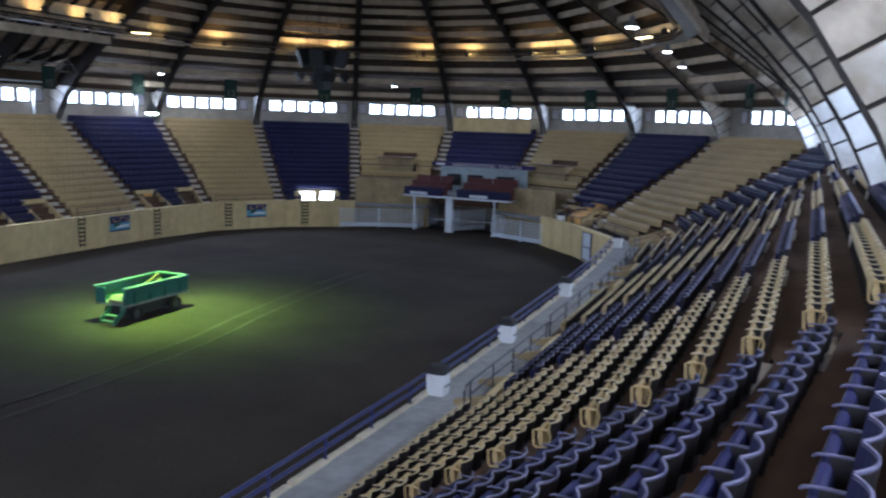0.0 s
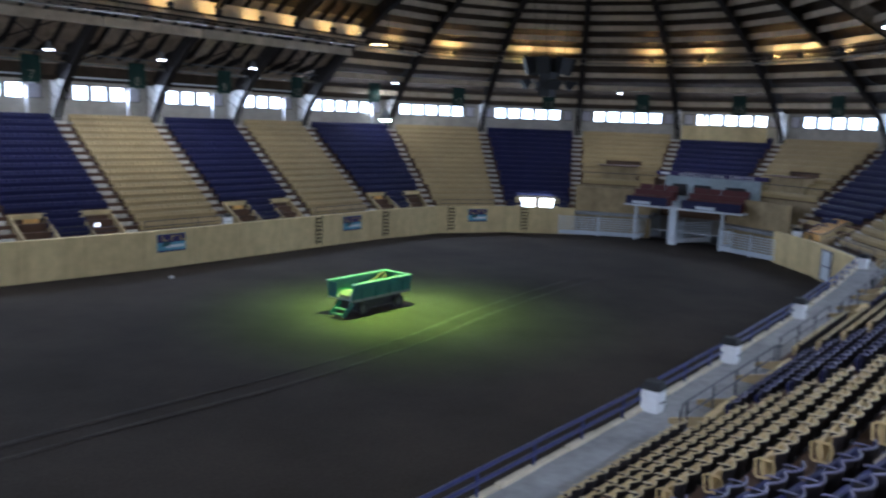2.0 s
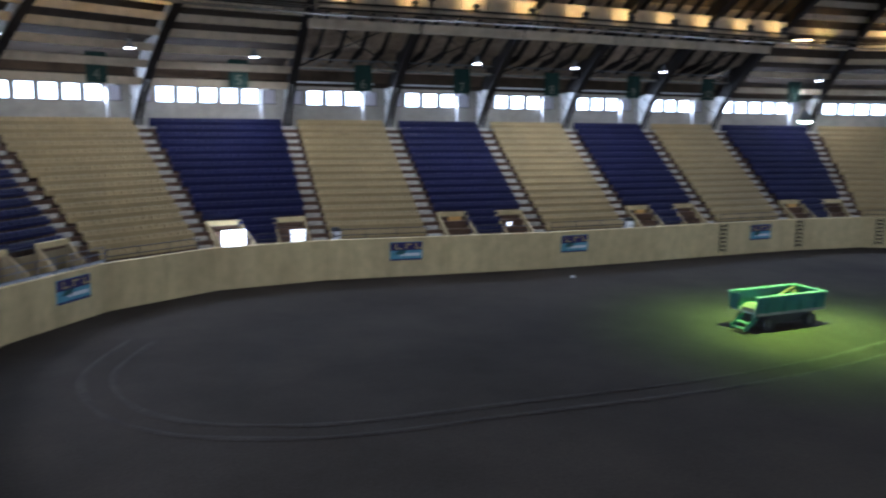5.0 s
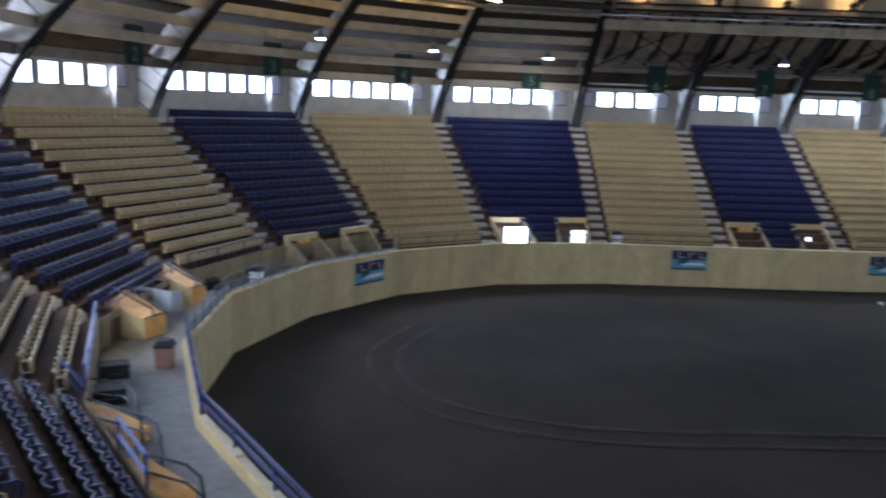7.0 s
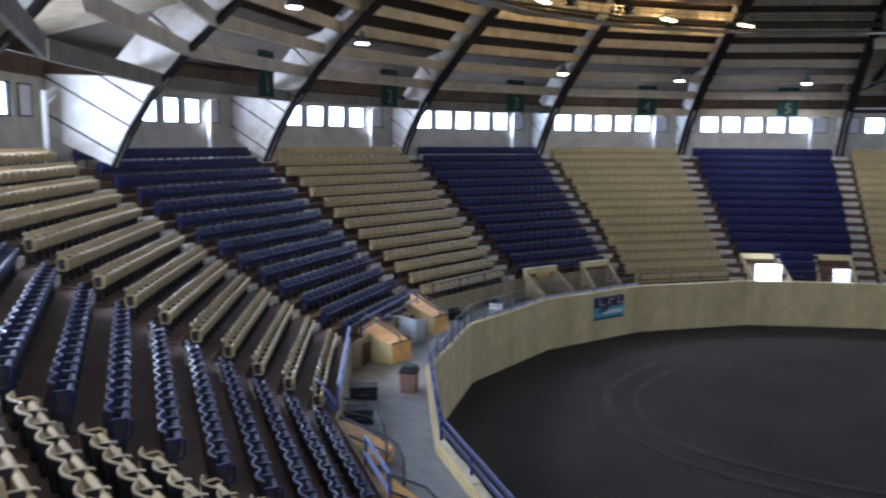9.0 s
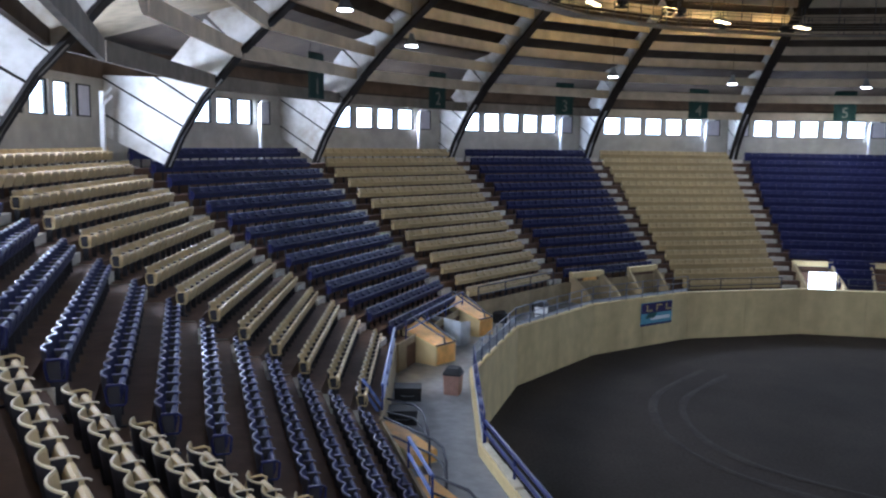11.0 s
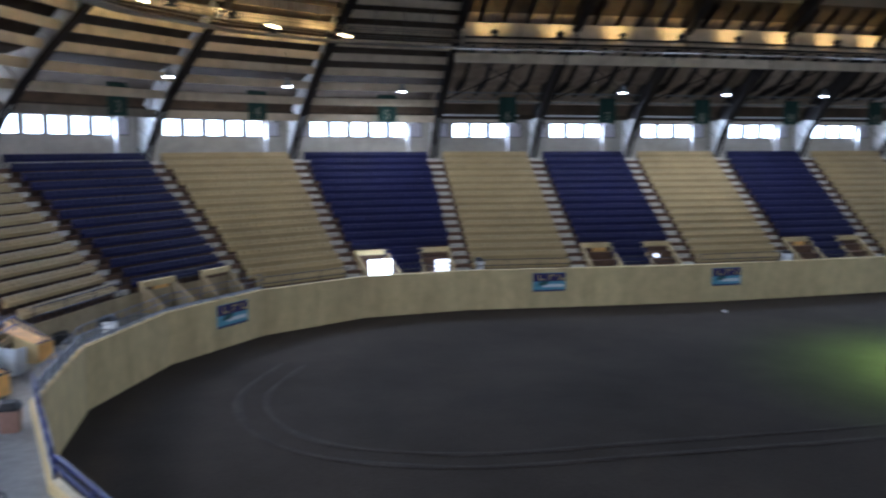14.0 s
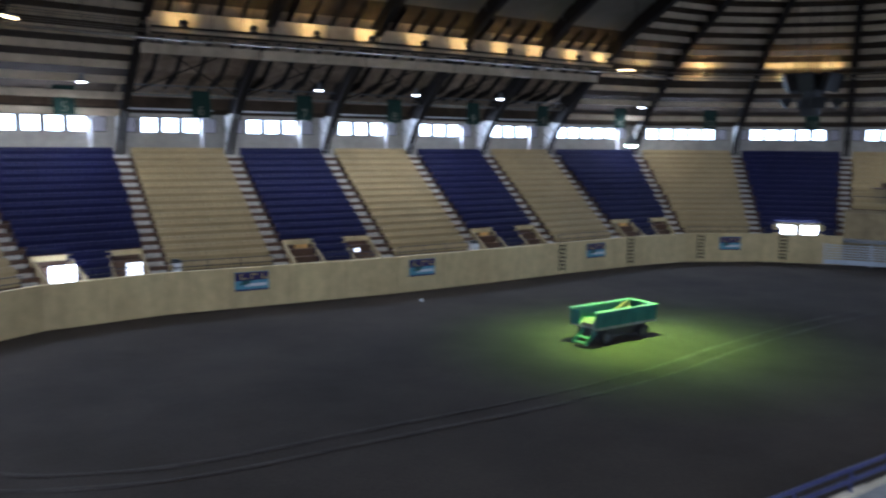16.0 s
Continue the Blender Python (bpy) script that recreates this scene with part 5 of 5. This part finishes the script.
# ---- lamps ----
def build_lamps():
    cool = [(-48.0, -2.8, 16.0), (-47.8, 4.5, 15.5), (-39.7, 16.7, 15.0), (-32.9, 22.9, 15.0), (-24.7, 26.4, 15.0), (-8.9, 23.9, 15.0), (-0.4, 24.1, 15.0), (8.1, 24.2, 15.0),
            (28.6, 27.2, 15.0), (43.7, 9.2, 14.8), (45.6, 0.7, 12.5), (18.3, -23.2, 16.0), (31.3, -22.3, 16.0), (5.3, -23.6, 16.0), (-7.7, -23.8, 16.0), (-20.7, -24.0, 16.0), (-33.0, -21.5, 16.0)]
    first = None
    for x, y, z in cool:
        m = Matrix.Translation((x, y, z))
        if first is None:
            first = thing("pendant_lamp", "round pendant lamp with a glowing lens under the roof", "lamp", "pendant lamps")
            b = Build()
            for r0, z0, r1, z1 in ((0.32, 0.0, 0.30, 0.06), (0.30, 0.06, 0.16, 0.3), (0.16, 0.3, 0.10, 0.55)):
                n = 14
                lo = [(r0 * math.cos(2 * math.pi * i / n), r0 * math.sin(2 * math.pi * i / n), z0) for i in range(n)]
                hi = [(r1 * math.cos(2 * math.pi * i / n), r1 * math.sin(2 * math.pi * i / n), z1) for i in range(n)]
                b.prism(lo, hi)
            part("shade", b, GREY_METAL, first, "grey metal shade")
            b = Build()
            b.tube([(0, 0, 0.6), (0, 0, 2.2)], 0.012, 4)
            part("cord", b, STEEL_DARK, first)
            b = Build()
            n = 14
            b.prism([(0.26 * math.cos(2 * math.pi * i / n), 0.26 * math.sin(2 * math.pi * i / n), -0.05) for i in range(n)], [(0.29 * math.cos(2 * math.pi * i / n), 0.29 * math.sin(2 * math.pi * i / n), -0.005) for i in range(n)])
            part("lens", b, LAMP_COOL, first, "glowing white lens")
            first.matrix_basis = m
        else:
            copy_thing(first, m)
        if x < -47:
            # two yellowish lamps over the entrance boxes
            lamp("pendant_light", "SPOT", look((x, y, z - 0.12), (x + 2.6, y, 3.0)), PENDANT_WATTS * 1.1, (1.0, 0.72, 0.34), size=0.35, angle=34, blend=0.8)
            continue
        watts = PENDANT_WATTS * (0.2 if x < -30 else 0.12 if x > 15 and y < 0 else 0.3 if x > 15 and y < 12 else 0.3 if y < 0 and x < -15 else 0.8 if y < 0 else 1.0)
        lamp("pendant_light", "SPOT", look((x, y, z - 0.12), (x * 1.03, y * 1.06, 0)), watts, (1.0, 0.96, 0.86), size=0.35, angle=165, blend=0.7)
    warm = [(-40.2, 9.8, 18.0), (-33.9, 17.3, 18.0), (-29.4, 20.4, 18.0), (20.8, 22.1, 18.0), (24.0, -20.6, 17.5)]
    first = None
    for x, y, z in warm:
        m = Matrix.Translation((x, y, z)) @ Matrix.Rotation(math.atan2(y, x) + math.pi / 2, 4, "Z")
        if first is None:
            first = thing("strip_lamp", "flat warm glowing strip lamp hung from the catwalk", "lamp", "catwalk lamps")
            b = Build()
            b.box(Matrix.Translation((0, 0, 0)), 1.5, 0.35, 0.12)
            part("housing", b, GREY_METAL, first)
            b = Build()
            b.box(Matrix.Translation((0, 0, -0.05)), 1.4, 0.28, 0.05)
            part("diffuser", b, LAMP_WARM, first, "warm glowing diffuser")
            b = Build()
            for s in (-0.6, 0.6):
                b.tube([(s, 0, 0.1), (s, 0, 1.5)], 0.012, 4)
            part("hanger", b, STEEL_DARK, first)
            first.matrix_basis = m
        else:
            copy_thing(first, m)
    # warm floodlights on the catwalks throw their light on the roof boards
    for k, f in ((0, 0.25), (0, 0.8), (1, 0.34), (1, 0.86), (2, 0.4), (2, 0.9), (3, 0.4), (3, 0.85), (4, 0.35), (4, 0.8), (6, 0.3), (7, 0.25), (7, 0.75), (8, 0.85), (5, 0.5), (9, 0.45), (10, 0.4), (10, 0.8), (11, 0.5), (12, 0.5), (13, 0.5), (-2, 0.35), (-2, 0.85), (-3, 0.2), (-3, 0.8), (-4, 0.5), (-5, 0.5), (16, 0.5), (18, 0.5)):
        s0, z = (1.4, 18.57) if 0 <= k <= 4 or k > 13 else (0.4, 18.2) if k < -2 else (2.2, 17.9)
        w, n = corner(k, s0).lerp(corner(k + 1, s0), f), outward(k)
        x, y = w.x, w.y
        fl = thing("floodlight", "small floodlight with warm lens on the catwalk", "lamp", "catwalk floodlights", Matrix.Translation((x, y, z)))
        b = Build()
        turn = Matrix.Rotation(math.atan2(n.y, n.x), 4, "Z")
        for lo, hi, z0, z1 in ((0.24, 0.24, 0.0, 0.07), (0.10, 0.10, 0.07, 0.16), (0.17, 0.22, 0.16, 0.3), (0.22, 0.12, 0.3, 0.46)):
            b.prism([turn @ Vector((x * lo, y * lo, z0)) for x, y in ((-1, -1), (1, -1), (1, 1), (-1, 1))], [turn @ Vector((x * hi, y * hi, z1)) for x, y in ((-1, -1), (1, -1), (1, 1), (-1, 1))])
        part("housing", b, BLACK, fl)
        b = Build()
        b.box(turn @ Matrix.Translation((0.24, 0, 0.2)), 0.03, 0.28, 0.16)
        part("lens", b, LAMP_WARM, fl, "warm glowing lens")
        b = Build()
        b.tube([(0, 0, 0.4), (0, 0, 4.0)], 0.02, 4)
        part("hanger", b, STEEL_DARK, fl)
        lamp("warm_flood", "SPOT", look((x + n.x * 0.32, y + n.y * 0.32, z + 0.35), (x + n.x * 1.6, y + n.y * 1.6, z + (0.9 if k < -2 else 1.5))), WARM_WATTS * (0.5 if 0 <= k <= 4 else 1.7 if k < -2 else 1.8 if 6 <= k <= 10 else 1.0), (1.0, 0.66, 0.22), size=0.15, angle=150, blend=0.8)


def build_arena_lamp():
    """Wide green-white lamp hung low over the trailer."""
    x, y, z = -0.5, 1.0, 11.15
    root = thing("arena_lamp", "wide green-white glowing lamp hung low over the trailer", "lamp", "", Matrix.Translation((x, y, z)))
    n = 18

    def ring(r, h):
        return [(r * math.cos(2 * math.pi * i / n), r * math.sin(2 * math.pi * i / n), h) for i in range(n)]

    b = Build()
    for r0, h0, r1, h1 in ((0.38, 0.06, 0.36, 0.12), (0.36, 0.12, 0.2, 0.34), (0.2, 0.34, 0.1, 0.6)):
        b.prism(ring(r0, h0), ring(r1, h1))
    part("shade", b, GREY_METAL, root, "grey metal shade")
    b = Build()
    b.prism(ring(0.2, -0.08), ring(0.33, -0.01))
    b.prism(ring(0.33, -0.01), ring(0.34, 0.055))
    part("lens", b, LAMP_GREEN, root, "glowing green-white lens")
    b = Build()
    b.tube([(0, 0, 0.6), (0, 0, 17.6)], 0.02, 5)
    part("cable", b, STEEL_DARK, root)
    lamp("arena_spot", "SPOT", look((x, y, z - 0.2), (x + 0.6, y - 0.4, 0)), 11500.0, (0.56, 1.0, 0.15), size=0.3, angle=112, blend=1.0)
    lamp("arena_spot_core", "SPOT", look((x, y, z - 0.2), (x + 0.4, y - 1.0, 0)), 12000.0, (0.62, 1.0, 0.13), size=0.3, angle=72, blend=1.0)


# ---- loudspeakers, catwalk ----
def build_loudspeakers():
    root = thing("speaker_cluster", "black hanging cluster of loudspeakers under the dome", "loudspeakers")
    cx, cy = 17.0, 1.2
    for i in range(6):
        an = i * math.pi / 3 + 0.3
        m = Matrix.Translation((cx + 1.15 * math.cos(an), cy + 1.15 * math.sin(an), 15.0)) @ Matrix.Rotation(an, 4, "Z") @ Matrix.Rotation(radians(18), 4, "Y")
        b = Build()
        b.prism([m @ Vector(v) for v in ((-0.4, -0.35, 0), (0.45, -0.5, 0), (0.45, 0.5, 0), (-0.4, 0.35, 0))], [m @ Vector(v) for v in ((-0.4, -0.35, 1.1), (0.45, -0.5, 1.2), (0.45, 0.5, 1.2), (-0.4, 0.35, 1.1))])
        part("cabinet", b, BLACK, root)
    for i in range(4):
        an = i * math.pi / 2 + 0.8
        m = Matrix.Translation((cx + 1.5 * math.cos(an), cy + 1.5 * math.sin(an), 14.1)) @ Matrix.Rotation(an, 4, "Z") @ Matrix.Rotation(radians(35), 4, "Y")
        b = Build()
        b.prism([m @ Vector(v) for v in ((-0.3, -0.2, 0), (0.3, -0.5, -0.2), (0.3, 0.5, -0.2), (-0.3, 0.2, 0))], [m @ Vector(v) for v in ((-0.3, -0.2, 0.3), (0.3, -0.5, 0.55), (0.3, 0.5, 0.55), (-0.3, 0.2, 0.3))])
        part("horn", b, BLACK, root)
    b = Build()
    b.box(Matrix.Translation((cx, cy, 13.3)), 0.9, 0.9, 1.7)
    part("bass_cabinet", b, BLACK, root)
    b = Build()
    for dx, dy in ((-0.8, -0.8), (0.8, -0.8), (0.8, 0.8), (-0.8, 0.8)):
        b.tube([(cx + dx, cy + dy, 16.0), (cx + dx * 1.3, cy + dy * 1.3, 28.0)], 0.025, 4)
    part("cables", b, STEEL_DARK, root)


def build_eave_strips():
    """Pale flashing over the windows of the straight stand, with an added light baffle."""
    for k in (0, 1, 2, 3, 4):
        p, q, e, ln = side(k, -0.12, wall_corner)
        b = Build()
        b.box(mirror_turn(p.lerp(q, 0.46) - Vector((-e.y, e.x)) * 1.12, e, WIN_TOP + 0.52), ln * 0.74, 0.06, 0.12)
        root = thing("eave_strip", "thin white flashing strip over the windows with an added brown baffle", "trim", "eave strips")
        root["kind"] = "structure"
        part("strip", b, WHITE, root)
        # added board, stops the window lamps from lighting the deck above
        b = Build()
        b.box(mirror_turn(p.lerp(q, 0.5) - Vector((-e.y, e.x)) * 0.5, e, WIN_TOP + 0.62), ln - 0.8, 1.2, 0.06)
        part("light_baffle", b, EAVE_BROWN, root, "added brown baffle that keeps window light off the deck")


def catwalk_off(k):
    if k < 6:
        return 1.7 if k < 0 else 1.9
    return 3.2 if 6 <= k <= 13 else 3.6


def build_catwalk():
    for k in BAYS:
        if k in (-9, -8, -7):
            continue
        root = thing("catwalk", "dark steel catwalk with pipe rails hung under the roof", "catwalk", "catwalks")
        z = 17.75
        p, q = corner(k, catwalk_off(k)), corner(k + 1, catwalk_off(k + 1))
        n = outward(k)
        b = Build()
        b.prism([up(p - n * 0.5, z), up(q - n * 0.5, z), up(q + n * 0.5, z), up(p + n * 0.5, z)], [up(p - n * 0.5, z + 0.08), up(q - n * 0.5, z + 0.08), up(q + n * 0.5, z + 0.08), up(p + n * 0.5, z + 0.08)])
        part("walkway", b, CATWALK_TAN, root)
        stout = 0 <= k <= 4 or k > 13
        for o in (-0.5, 0.5):
            for h in ((0.35, 0.75) if stout else (0.5, 1.0)):
                b = Build()
                b.tube([up(p + n * o, z + h), up(q + n * o, z + h)], 0.075 if stout and o < 0 else 0.03, 6)
                part("rail", b, STEEL_DARK if stout and o < 0 else CATWALK_TAN, root)
            for i in range(5):
                b = Build()
                a = p.lerp(q, i / 4) + n * o
                b.tube([up(a, z), up(a, z + (2.6 if o > 0 else 0.75 if stout else 1.0))], 0.025, 4)
                part("post", b, RAIL_DARK, root)


# ---- small things on the walkway and the dirt ----
def build_bins():
    def bin_thing(x, y, body, lid, label, h=0.7, w=0.64):
        m = Matrix.Translation((x, y, HIGH_WALK if y < -19 else WALK_Z))
        root = thing("litter_bin", label, "bin", "litter bins", m)
        n = 16

        def ring(r, z, sq=0.75):
            out = []
            for i in range(n):
                an = 2 * math.pi * i / n
                c, s = math.cos(an), math.sin(an)
                k = 1 / max(abs(c), abs(s)) * sq + (1 - sq)
                out.append((r * c * k, r * s * k, z))
            return out

        b = Build()
        b.prism(ring(w * 0.44, 0), ring(w * 0.5, h))
        part("bin_body", b, body, root)
        b = Build()
        b.prism(ring(w * 0.53, h), ring(w * 0.53, h + 0.07))
        b.prism(ring(w * 0.5, h + 0.07), ring(w * 0.36, h + 0.24))
        part("bin_lid", b, lid, root, "dark bin lid")
        if body is WHITE:
            b = Build()
            b.box(Matrix.Translation((-0.1, -w * 0.56, h * 0.45)), 0.3, 0.01, 0.06)
            part("print_bar", b, RAIL_DARK, root, "dark printed bar")

    for x, y in ((-12.8, -22.03), (-5.7, -21.79), (4.2, -21.38), (22.8, -19.96)):
        bin_thing(x, y, WHITE, BLACK, "white square litter bin with a black lid on the walkway")
    bin_thing(-42.95, -5.1, BIN_BROWN, BLACK, "brown litter bin with a dark lid on the walkway", w=0.62)
    bin_thing(-42.0, 8.0, WHITE, BLACK, "white square litter bin with a black lid on the walkway")
    bin_thing(-19.9, 23.2, WHITE, BLACK, "white square litter bin with a black lid on the walkway")
    bin_thing(3.9, 22.0, WHITE, BLACK, "white square litter bin with a black lid on the walkway")
    bin_thing(37.3, -11.6, WHITE, BLACK, "white square litter bin with a black lid on the walkway")
    for x, y, r in ((-44.25, -6.2, 18), (-43.65, -8.5, 18), (-43.9, 6.9, 110), (-42.6, 10.2, 118)):
        root = thing("equipment_case", "low black equipment case on the walkway", "case", "black cases", Matrix.Translation((x, y, WALK_Z)) @ Matrix.Rotation(radians(r), 4, "Z"))
        b = Build()
        b.box(Matrix.Identity(4), 0.9, 0.62, 0.36)
        part("case_body", b, BLACK, root)
        b = Build()
        b.box(Matrix.Translation((0, 0, 0.36)), 0.94, 0.66, 0.1)
        part("case_lid", b, BLACK, root)
        b = Build()
        b.tube([(-0.2, -0.31, 0.2), (-0.2, -0.36, 0.2), (0.2, -0.36, 0.2), (0.2, -0.31, 0.2)], 0.015, 5)
        part("handle", b, GREY_METAL, root)
    # pale partition between the two lit entrances
    root = thing("partition", "pale blue grey sheet partition with a sloping brace between the entrances", "partition")
    b = Build()
    b.prism([(-45.9, 1.72, WALK_Z), (-44.45, 1.5, WALK_Z), (-44.44, 1.56, WALK_Z), (-45.89, 1.78, WALK_Z)], [(-45.9, 1.72, 3.66), (-44.45, 1.5, 3.5), (-44.44, 1.56, 3.5), (-45.89, 1.78, 3.66)])
    part("sheet", b, GATE_WHITE, root)
    b = Build()
    b.prism([(-44.43, 1.5, WALK_Z), (-44.38, 1.5, WALK_Z), (-44.2, 2.3, WALK_Z), (-44.25, 2.3, WALK_Z)], [(-44.43, 1.5, 3.5), (-44.38, 1.5, 3.5), (-44.2, 2.3, 3.4), (-44.25, 2.3, 3.4)])
    part("end_sheet", b, RAIL_GREY, root, "grey end sheet")
    b = Build()
    b.tube([(-45.8, 1.66, 3.6), (-44.5, 1.44, 2.6)], 0.03, 5)
    part("brace", b, RAIL_GREY, root)
    # scrap of white on the dirt
    root = thing("plastic_cup", "small white cup lying on the dirt", "cup", "", Matrix.Translation((-4.5, 16.75, 0.02)) @ Matrix.Rotation(radians(80), 4, "X"))
    b = Build()
    n = 10
    b.prism([(0.08 * math.cos(2 * math.pi * i / n), 0.08 * math.sin(2 * math.pi * i / n) + 0.09, -0.14) for i in range(n)], [(0.11 * math.cos(2 * math.pi * i / n), 0.11 * math.sin(2 * math.pi * i / n) + 0.09, 0.14) for i in range(n)])
    part("cup_body", b, WHITE, root)


def build_ruts():
    pts = [(-33.5, 10.0), (-35.6, 5.0), (-35.2, 0.5), (-33.3, -2.4), (-30.5, -4.0), (-27.0, -4.95), (-20.3, -5.2), (-12.0, -5.55), (-4.0, -5.0), (2.0, -3.9), (9.0, -3.0), (15.0, -2.5), (21.0, -2.4)]
    b = Build()
    for o in (-0.62, 0.62):
        path = []
        for i in range(len(pts) - 1):
            for s in range(8):
                t = s / 8
                p0, p1, p2, p3 = (Vector(pts[max(i - 1, 0)]), Vector(pts[i]), Vector(pts[i + 1]), Vector(pts[min(i + 2, len(pts) - 1)]))
                path.append(0.5 * ((2 * p1) + (p2 - p0) * t + (2 * p0 - 5 * p1 + 4 * p2 - p3) * t * t + (3 * p1 - p0 - 3 * p2 + p3) * t * t * t))
        for i in range(len(path) - 2):
            a, c = path[i], path[i + 1]
            d, d2 = (path[i + 1] - path[i]).normalized(), (path[i + 2] - path[i + 1]).normalized()
            n, n2 = Vector((-d.y, d.x)), Vector((-d2.y, d2.x))
            w = 0.16 + 0.08 * noise.noise(Vector((i * 0.3, o, 0)))
            zc = 0.045
            b.face([up(a + n * (o - w), 0.02), up(c + n2 * (o - w), 0.02), up(c + n2 * o, zc), up(a + n * o, zc)])
            b.face([up(a + n * o, zc), up(c + n2 * o, zc), up(c + n2 * (o + w), 0.02), up(a + n * (o + w), 0.02)])
    tagged(new("wheel_ruts", b.mesh("wheel_ruts", RUT)), "pale ridges of wheel tracks curving over the dirt", "wheel tracks", kind="stuff")


PENDANT_WATTS = 1050.0
WARM_WATTS = 170.0



def build_backdrop():
    """Bright overcast sky all round, beyond the windows."""
    b = Build()
    n = 48
    for i in range(n):
        a0, a1 = 2 * math.pi * i / n, 2 * math.pi * (i + 1) / n
        b.face([(150 * math.cos(a0), 150 * math.sin(a0), -0.35), (150 * math.cos(a1), 150 * math.sin(a1), -0.35), (150 * math.cos(a1), 150 * math.sin(a1), 70), (150 * math.cos(a0), 150 * math.sin(a0), 70)])
    structure("backdrop", b, SKY_GLOW, "pale bright overcast sky beyond the windows", "sky")


build_backdrop()
build_ground()
build_ruts()
build_arena_wall()
build_stands()
build_upper_wall()
build_roof()
build_entrances()
build_near_entrances()
build_trailer()
build_arena_lamp()
build_chutes()
build_rails()
build_wall_signs()
build_wall_gate()
build_banners()
build_lamps()
build_loudspeakers()
build_catwalk()
build_eave_strips()
build_bins()
build_row_ends()
build_aisles()
build_seats()
